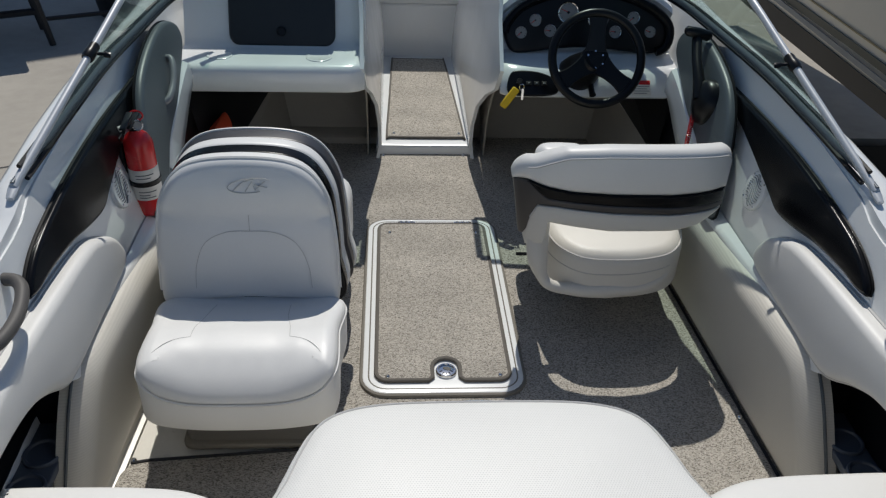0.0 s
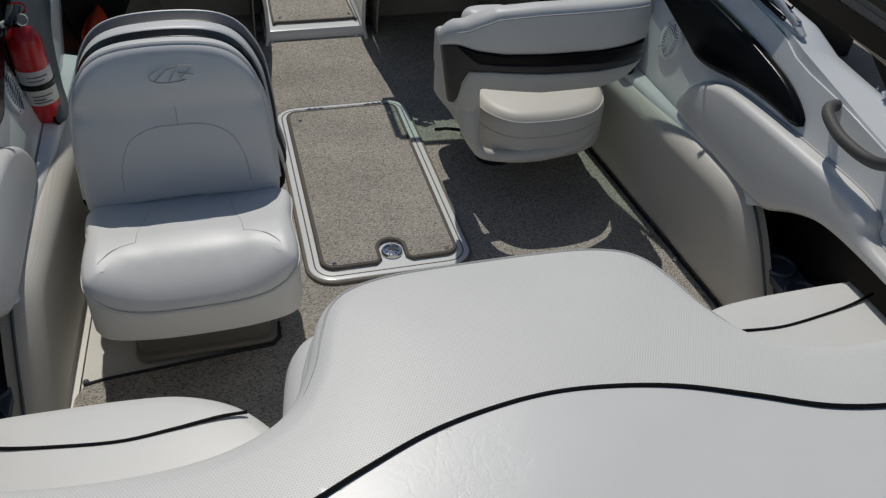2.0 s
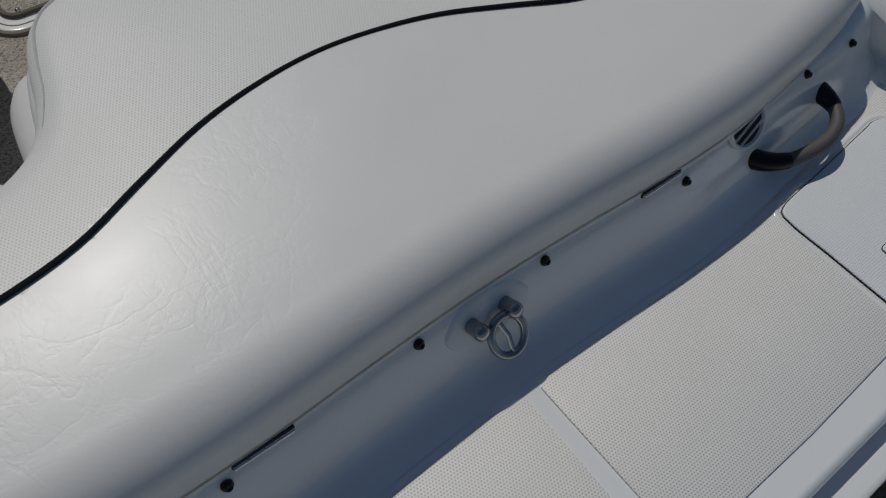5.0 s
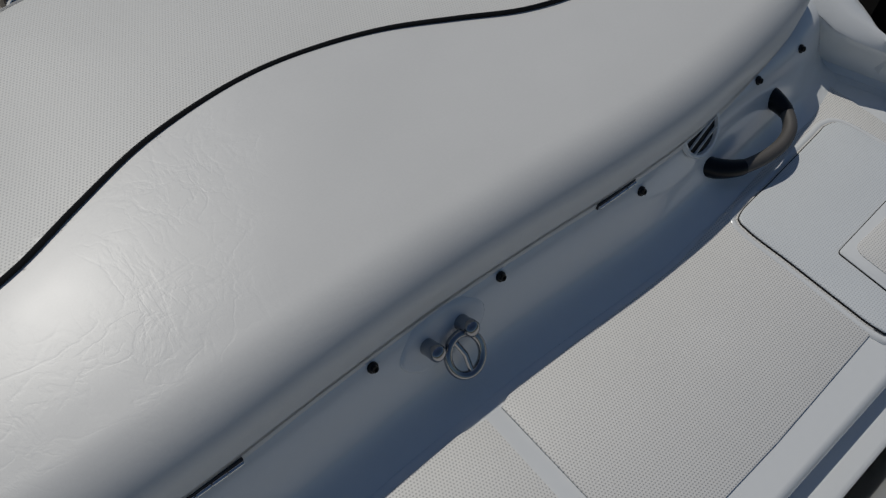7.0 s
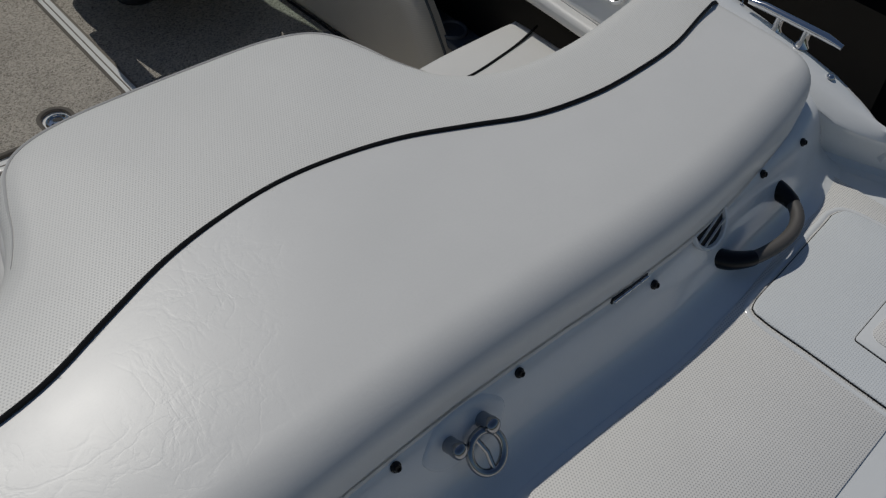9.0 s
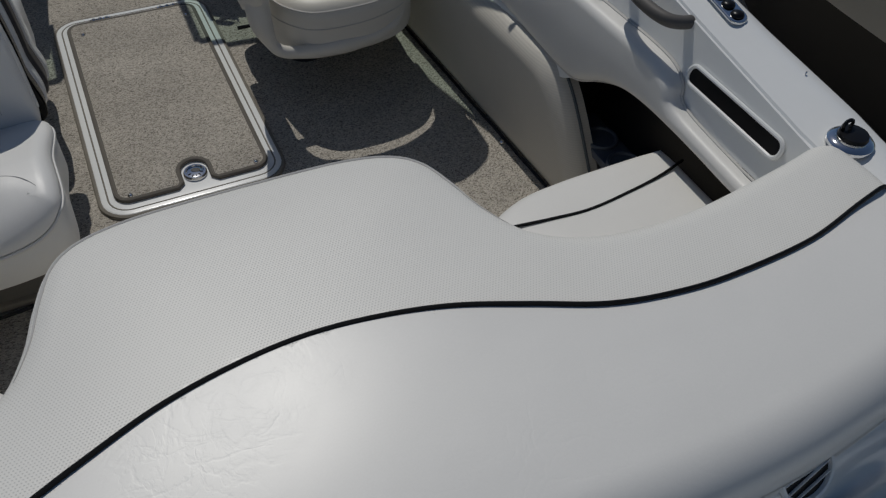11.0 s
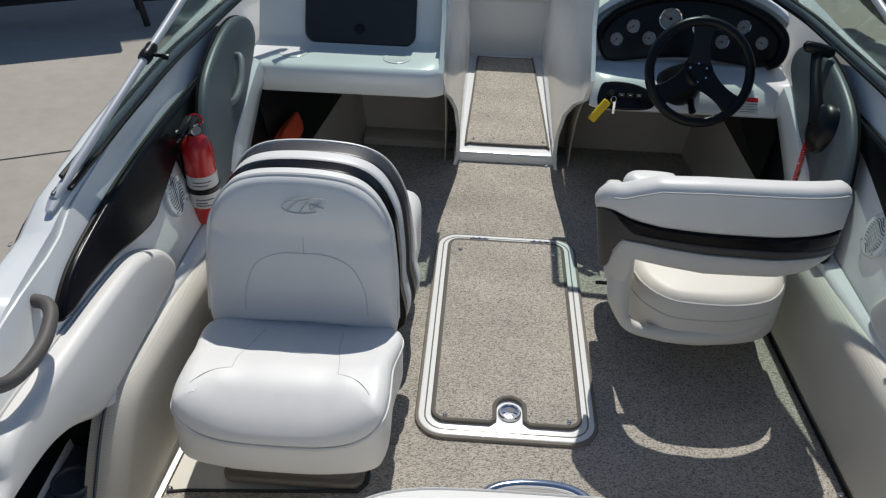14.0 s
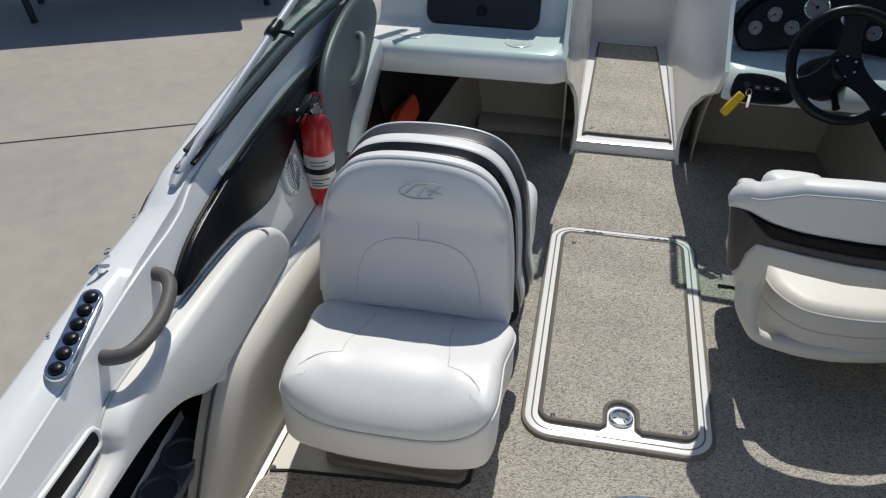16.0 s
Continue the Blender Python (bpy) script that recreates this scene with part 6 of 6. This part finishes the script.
# ---------------------------------------------------------------- helm instruments
def dial(u, v, r):
    d = thing("gauge", "round white-faced gauge in a chrome bezel on the dash", "gauge", FACE(u, v, 0.03), "dash gauges")
    m = Matrix.Translation(FACE(u, v, 0.0305)) @ pose(0, 0, 0, 70)
    part("bezel", revolve([(r, 0), (r, 0.006), (r * 0.93, 0.009), (r * 0.86, 0.007), (r * 0.86, 0.003)], m, 28), CHROME, d)
    part("face", revolve([(0, 0.004), (r * 0.87, 0.004), (r * 0.87, 0.002)], m, 24), DIALF, d)
    a = random.uniform(2.2, 4.2)
    part("needle", tube([m @ Vector((0, 0, 0.0055)), m @ Vector((r * 0.7 * math.cos(a), r * 0.7 * math.sin(a), 0.0055))], 0.0012, seg=5), RED, d)
    for k in range(9):
        g = radians(-40 + k * 32.5)
        part("tick", tube([m @ Vector((r * q * math.cos(g), r * q * math.sin(g), 0.0050)) for q in (0.66, 0.8)], 0.0009, seg=4), PLASTIC, d)
    part("hub", revolve([(0, 0.008), (r * 0.12, 0.0075), (r * 0.14, 0.004)], m, 12), PLASTIC, d)
    return d


for u, v, r in ((0.35, 0.64, 0.025), (0.405, 0.685, 0.026), (0.465, 0.648, 0.026), (0.535, 0.715, 0.042), (0.655, 0.695, 0.042), (0.725, 0.648, 0.026), (0.795, 0.70, 0.026), (0.865, 0.650, 0.024)):
    dial(u, v, r)
sp = thing("switch_panel", "black switch panel with ignition key on the helm dash", "switch panel", (0.37, 3.03, 0.48))
SW = lambda u, v, w: (u, 3.024 + (v - 0.49) * 0.8 - 0.8 * w, v + 0.6 * w)
part("plate", cushion(spline([(0.288, 0.482), (0.293, 0.535), (0.325, 0.55), (0.41, 0.545), (0.465, 0.525), (0.483, 0.495), (0.46, 0.477), (0.37, 0.472)], 60), 0.012, 0.005, SW, spacing=0.03), PLASTIC, sp)
for u in (0.365, 0.395, 0.425):
    b = part("switch", solid(-0.011, -0.009, 0, 0.011, 0.009, 0.006, 0.002, m=Matrix.Translation(SW(u, 0.508, 0.012)) @ pose(0, 0, 0, 37)), PIPING, sp)
    part("mark", tube([SW(u - 0.004, 0.510, 0.0185), SW(u + 0.004, 0.510, 0.0185)], 0.0012, seg=4), PAPER, b)
part("ignition", revolve([(0.014, 0), (0.014, 0.008), (0.010, 0.012), (0, 0.012)], Matrix.Translation(SW(0.330, 0.512, 0.012)) @ pose(0, 0, 0, 37), 18), PLASTIC, sp)
ky = thing("key_float", "yellow foam key float hanging from the ignition", "key float", SW(0.315, 0.43, 0.06))
kt = Vector(SW(0.335, 0.505, 0.03))
part("float", solid(-0.014, -0.009, -0.088, 0.014, 0.009, 0.0, 0.006, m=Matrix.Translation(kt + Vector((-0.02, -0.02, -0.012))) @ pose(0, 0, 0, -8, 36, 0)), YELLOW, ky)
part("split_ring", tube([kt + Vector((0.009 * math.cos(g), -0.015, -0.008 + 0.012 * math.sin(g))) for g in np.linspace(0, 6.28, 14, endpoint=False)], 0.0016, closed=True, seg=5), CHROME, ky)
part("key", solid(-0.004, -0.001, -0.045, 0.004, 0.001, 0.0, m=Matrix.Translation(kt + Vector((0.004, -0.017, -0.014)))), CHROME, ky)
wl = thing("warning_label", "small white and red warning label on the helm dash", "label", (0.755, 3.04, 0.47))
WLP = lambda u, v, w: (u, 3.020 + (v - 0.49) * 0.8 - 0.8 * w, v + 0.6 * w)
part("sheet", cushion(rounded(0.77, 0.482, 0.845, 0.530, 0.003, 2), 0.002, 0.0005, WLP, spacing=0.1, seg=1), PAPER, wl)
part("band", cushion(rounded(0.774, 0.514, 0.841, 0.527, 0.002, 2), 0.001, 0.0003, lambda u, v, w: WLP(u, v, w + 0.002), spacing=0.1, seg=1), RED, wl)
for k in range(4):
    part("print_bar", tube([WLP(0.777, 0.508 - k * 0.007, 0.0022), WLP(0.838 - 0.01 * (k % 2), 0.508 - k * 0.007, 0.0022)], 0.0012, seg=4), GREYV, wl)

# steering wheel
sw = thing("steering_wheel", "black three-spoke sports steering wheel at the helm", "steering wheel", (0.605, 3.0, 0.60))
WM = Matrix.Translation((0.604, 2.985, 0.635)) @ pose(0, 0, 0, 62, 0, 0) @ pose(0, 0, 0, 0, 0, 8)
R = 0.168
part("rim", tube([WM @ Vector((R * math.cos(g), R * math.sin(g), 0)) for g in np.linspace(0, 2 * math.pi, 56, endpoint=False)], 0.0165, closed=True, seg=12), PLASTIC, sw, "black padded rim")
for g in (80, 205, 310):
    a = radians(g)
    d, n = Vector((math.cos(a), math.sin(a), 0)), Vector((-math.sin(a), math.cos(a), 0))
    rows = []
    for q in np.linspace(0.03, R, 9):
        wdt = 0.030 + 0.014 * abs((q - 0.1) / 0.07) ** 2
        zz = -0.03 * (1 - q / R)
        rows.append([WM @ (d * q + n * (wdt * k) + Vector((0, 0, zz + h))) for k, h in ((-1, 0), (-0.9, 0.006), (0.9, 0.006), (1, 0), (0.9, -0.006), (-0.9, -0.006))])
    part("spoke", loft(rows, closed=True, caps=True), PLASTIC, sw)
part("hub", revolve([(0.055, -0.05), (0.055, -0.028), (0.048, -0.022), (0.02, -0.02), (0, -0.02)], WM, 28), PLASTIC, sw)
for g in range(6):
    a = radians(g * 60 + 22)
    part("bolt", revolve([(0, 0.004), (0.004, 0.004), (0.0045, 0)], WM @ Matrix.Translation((0.032 * math.cos(a), 0.032 * math.sin(a), -0.022)), 10), CHROME, sw)
part("column", tube([WM @ Vector((0, 0, -0.035)), WM @ Vector((-0.022, -0.016, -0.07)), WM @ Vector((-0.042, -0.030, -0.12)), WM @ Vector((-0.050, -0.040, -0.17))], (0.045, 0.062, 0.074, 0.080), seg=22), PLASTIC, sw, "black column cover")
part("tilt_lever", tube([WM @ Vector((-0.012, -0.085, -0.09)), WM @ Vector((-0.014, -0.112, -0.075)), WM @ Vector((-0.014, -0.128, -0.066))], (0.012, 0.011, 0.013), seg=10), PLASTIC, sw)

# orange bag in the port footwell
b = cushion(spline([(-0.10, -0.05), (0.0, -0.07), (0.10, -0.05), (0.11, 0.03), (0.0, 0.06), (-0.11, 0.04)], 40), 0.07, 0.03, lambda u, v, w: (-0.842 + u * 0.42 + 0.2 * v, 3.08 + v * 1.1, 0.270 + 0.25 * v + 0.7 * w + 0.015 * math.sin(u * 40) * (w > 0.03)), puff=0.02, spacing=0.03)
whole("orange_bag", b, ORANGE, "crumpled orange fabric bag in the port footwell", "bag")


# ---------------------------------------------------------------- the yard round the boat
nb = thing("neighbour_boat", "ivory motor boat with dark green stripes parked alongside", "boat", (3.2, 4.0, GROUND))
NBY = np.linspace(1.55, 9.5, 30)


def nb_side(y, z):
    """The neighbour's flared topside."""
    k = max(0.0, (y - 5.0) / 4.5)
    return 2.2 + 1.0 * k * k + 0.10 * (0.15 - z)


def nb_strip(z0, z1, out, ys=NBY):
    return loft([[(nb_side(y, z) - out, y, z) for z in np.linspace(z0(y), z1(y), 3)] + [(nb_side(y, z) - out + 0.006, y, z) for z in np.linspace(z1(y), z0(y), 3)] for y in ys], closed=True, caps=True)


part("topside", nb_strip(lambda y: 0.075 + 0.06 * min(1, max(0, y - 2.0)) + 0.015 * max(0, y - 1.6), lambda y: 1.0, 0.0), HULLW, nb, "ivory gelcoat topside")
TAN = material("tan_pinstripe", (0.30, 0.23, 0.11), 0.4, vary=0.1)
GREENS = material("dark_green_stripe", (0.012, 0.022, 0.016), 0.3, vary=0.1, large=2)
part("stripe", nb_strip(lambda y: 0.30 + 0.018 * min(2.5, y - 1.55), lambda y: 0.302 + 0.045 * min(1.6, y - 1.55) + 0.01 * max(0, y - 3.15), 0.010), GREENS, nb, "dark green hull stripe")
part("pinstripe", nb_strip(lambda y: 0.40 + 0.012 * (y - 1.55), lambda y: 0.408 + 0.012 * (y - 1.55), 0.010), TAN, nb, "thin gold pinstripe")
part("rub_rail", nb_strip(lambda y: 0.245 + 0.02 * (y - 1.55), lambda y: 0.275 + 0.02 * (y - 1.55), 0.022), LGREY, nb, "grey rub rail")
part("boot_stripe", nb_strip(lambda y: 0.150, lambda y: 0.245 + 0.012 * (y - 2.4), 0.010, np.linspace(2.4, 6.0, 16)), HULLB, nb, "black boot stripe")
part("vent_panel", nb_strip(lambda y: 0.085, lambda y: 0.190, 0.012, np.linspace(1.92, 2.38, 6)), HULLB, nb, "black louvre panel")
# The bottom is black and runs past the stern to fill the dark underneath.
rows = []
for y in np.r_[0.7, 1.1, NBY]:
    k, d = max(0, (y - 5.0) / 4.5), float(np.interp(y, (2.3, 2.9), (1, 0)))
    zc = 0.14 + 0.02 * max(0, y - 1.6) + 0.04 * max(0, y - 4.5)
    rows.append([(nb_side(y, 0.13) + 0.02, y, zc), (nb_side(y, 0) + 0.05, y, zc - 0.03 - 0.06 * d), (2.36 + 1.0 * k * k, y, zc - 0.07 - 0.37 * d), (2.7 + 0.5 * k, y, zc - 0.16 - 0.73 * d), (3.3, y, zc - 0.34 - 0.78 * d), (3.9 - 0.4 * k, y, zc - 0.16 - 0.73 * d), (4.24 - 0.6 * k, y, zc - 0.07 - 0.37 * d), (4.36 - 0.6 * k * k, y, zc)])
part("bottom", loft(rows), HULLB, nb, "black hull bottom, carried aft to fill the dark underneath")
part("stern", loft([[(x, 1.552, z) for z in (0.1, 0.55, 1.0)] for x in np.linspace(2.2, 4.4, 8)]), HULLW, nb)
part("engine_leg", solid(3.0, 0.7, -0.9, 3.5, 1.55, 0.12, 0.05), HULLB, nb, "black stern drive")
part("deck", loft([[(nb_side(y, 1.0) + 0.003, y, 1.0), (4.4 - 0.6 * max(0, (y - 5.0) / 4.5) ** 2, y, 1.04)] for y in NBY]), HULLW, nb)
part("far_side", loft([[(4.4 - 0.6 * k * k, y, 1.04), (4.3 - 0.6 * k * k, y, 0.0), (3.3, y, -0.2 + 0.3 * k)] for y in NBY for k in [max(0, (y - 5.0) / 4.5)]]), HULLW, nb)
for y in (2.4, 4.8):
    part("trailer_bunk", solid(2.45, y - 0.06, GROUND, 4.1, y + 0.06, -0.55, 0.01), DARKST, nb)

# the cradle under this boat
tr = thing("boat_trailer", "dark steel trailer under the boat", "trailer", (0, 2, GROUND))
for y in (0.6, 3.4):
    part("bunk", solid(-0.8, y - 0.05, GROUND, 0.8, y + 0.05, -0.5, 0.01), DARKST, tr)

# a dark steel frame and planter in the shade ahead to port
fr = thing("steel_frame", "dark steel stand on legs in the shade", "stand", (-3.3, 8.0, GROUND))
for x, y in ((-3.35, 7.83), (-3.60, 8.29), (-5.25, 6.9), (-5.5, 7.4)):
    part("leg", tube([(x, y, GROUND), (x - 0.16, y + 0.03, GROUND + 0.85)], (0.032, 0.04), seg=6), DARKST, fr)
part("beam", tube([(-3.62, 8.28, GROUND + 0.18), (-5.45, 7.42, GROUND + 0.16)], 0.035, seg=6), DARKST, fr)
part("brace", tube([(-3.55, 8.15, GROUND + 0.14), (-2.9, 8.45, GROUND + 0.14)], 0.022, seg=6), DARKST, fr)
part("top", loft([[(x0, y0, GROUND + 0.84), (x1, y1, GROUND + 0.84), (x1, y1, GROUND + 0.92), (x0, y0, GROUND + 0.92)] for x0, y0, x1, y1 in ((-3.3, 7.7, -3.7, 8.5), (-5.6, 6.6, -5.9, 7.5))], closed=True, caps=True), DARKST, fr, smooth=False)
pt = thing("planter", "dark round planter with purple flowers", "planter", (-3.0, 8.85, GROUND))
part("pot", revolve([(0, 0), (0.20, 0), (0.28, 0.45), (0.30, 0.5), (0.26, 0.5), (0.25, 0.44), (0, 0.44)], Matrix.Translation((-3.0, 8.85, GROUND)), 24), DARKST, pt)
b, b2 = bmesh.new(), bmesh.new()
for k in range(260):
    a, r, h = random.uniform(0, 6.28), random.uniform(0, 0.30), random.uniform(0.45, 0.8)
    c = Vector((-3.0 + r * math.cos(a), 8.85 + r * math.sin(a), GROUND + h))
    u = Vector((random.uniform(-1, 1), random.uniform(-1, 1), random.uniform(-0.3, 1))).normalized() * 0.05
    v = u.cross(Vector((random.random(), random.random(), 1))).normalized() * 0.022
    t = b2 if k % 4 == 0 else b
    t.faces.new([t.verts.new(p) for p in (c - u, c + v, c + u, c - v)])
part("foliage", b, LEAF, pt); part("blossom", b2, FLOWER, pt)
# an unseen flat roof on posts, added to cast the shade over that part of the yard
sh = thing("shelter", "unseen flat roof on posts, added to shade the yard", "shelter", (-6, 12, GROUND))
bm = bmesh.new()
low = [bm.verts.new((x, y, 7.0)) for x, y in ((-13.73, 6.55), (-0.23, 14.24), (-0.23, 19.2), (-13.73, 11.5))]
bm.faces.new(low)
bmesh.ops.solidify(bm, geom=bm.faces[:], thickness=0.15)
part("roof", bm, DARKST, sh, smooth=False)
for x, y in ((-13.5, 6.9), (-13.5, 11.3), (-0.5, 18.9), (-0.5, 14.5)):
    part("post", solid(x - 0.06, y - 0.06, GROUND, x + 0.06, y + 0.06, 7.0), DARKST, sh)
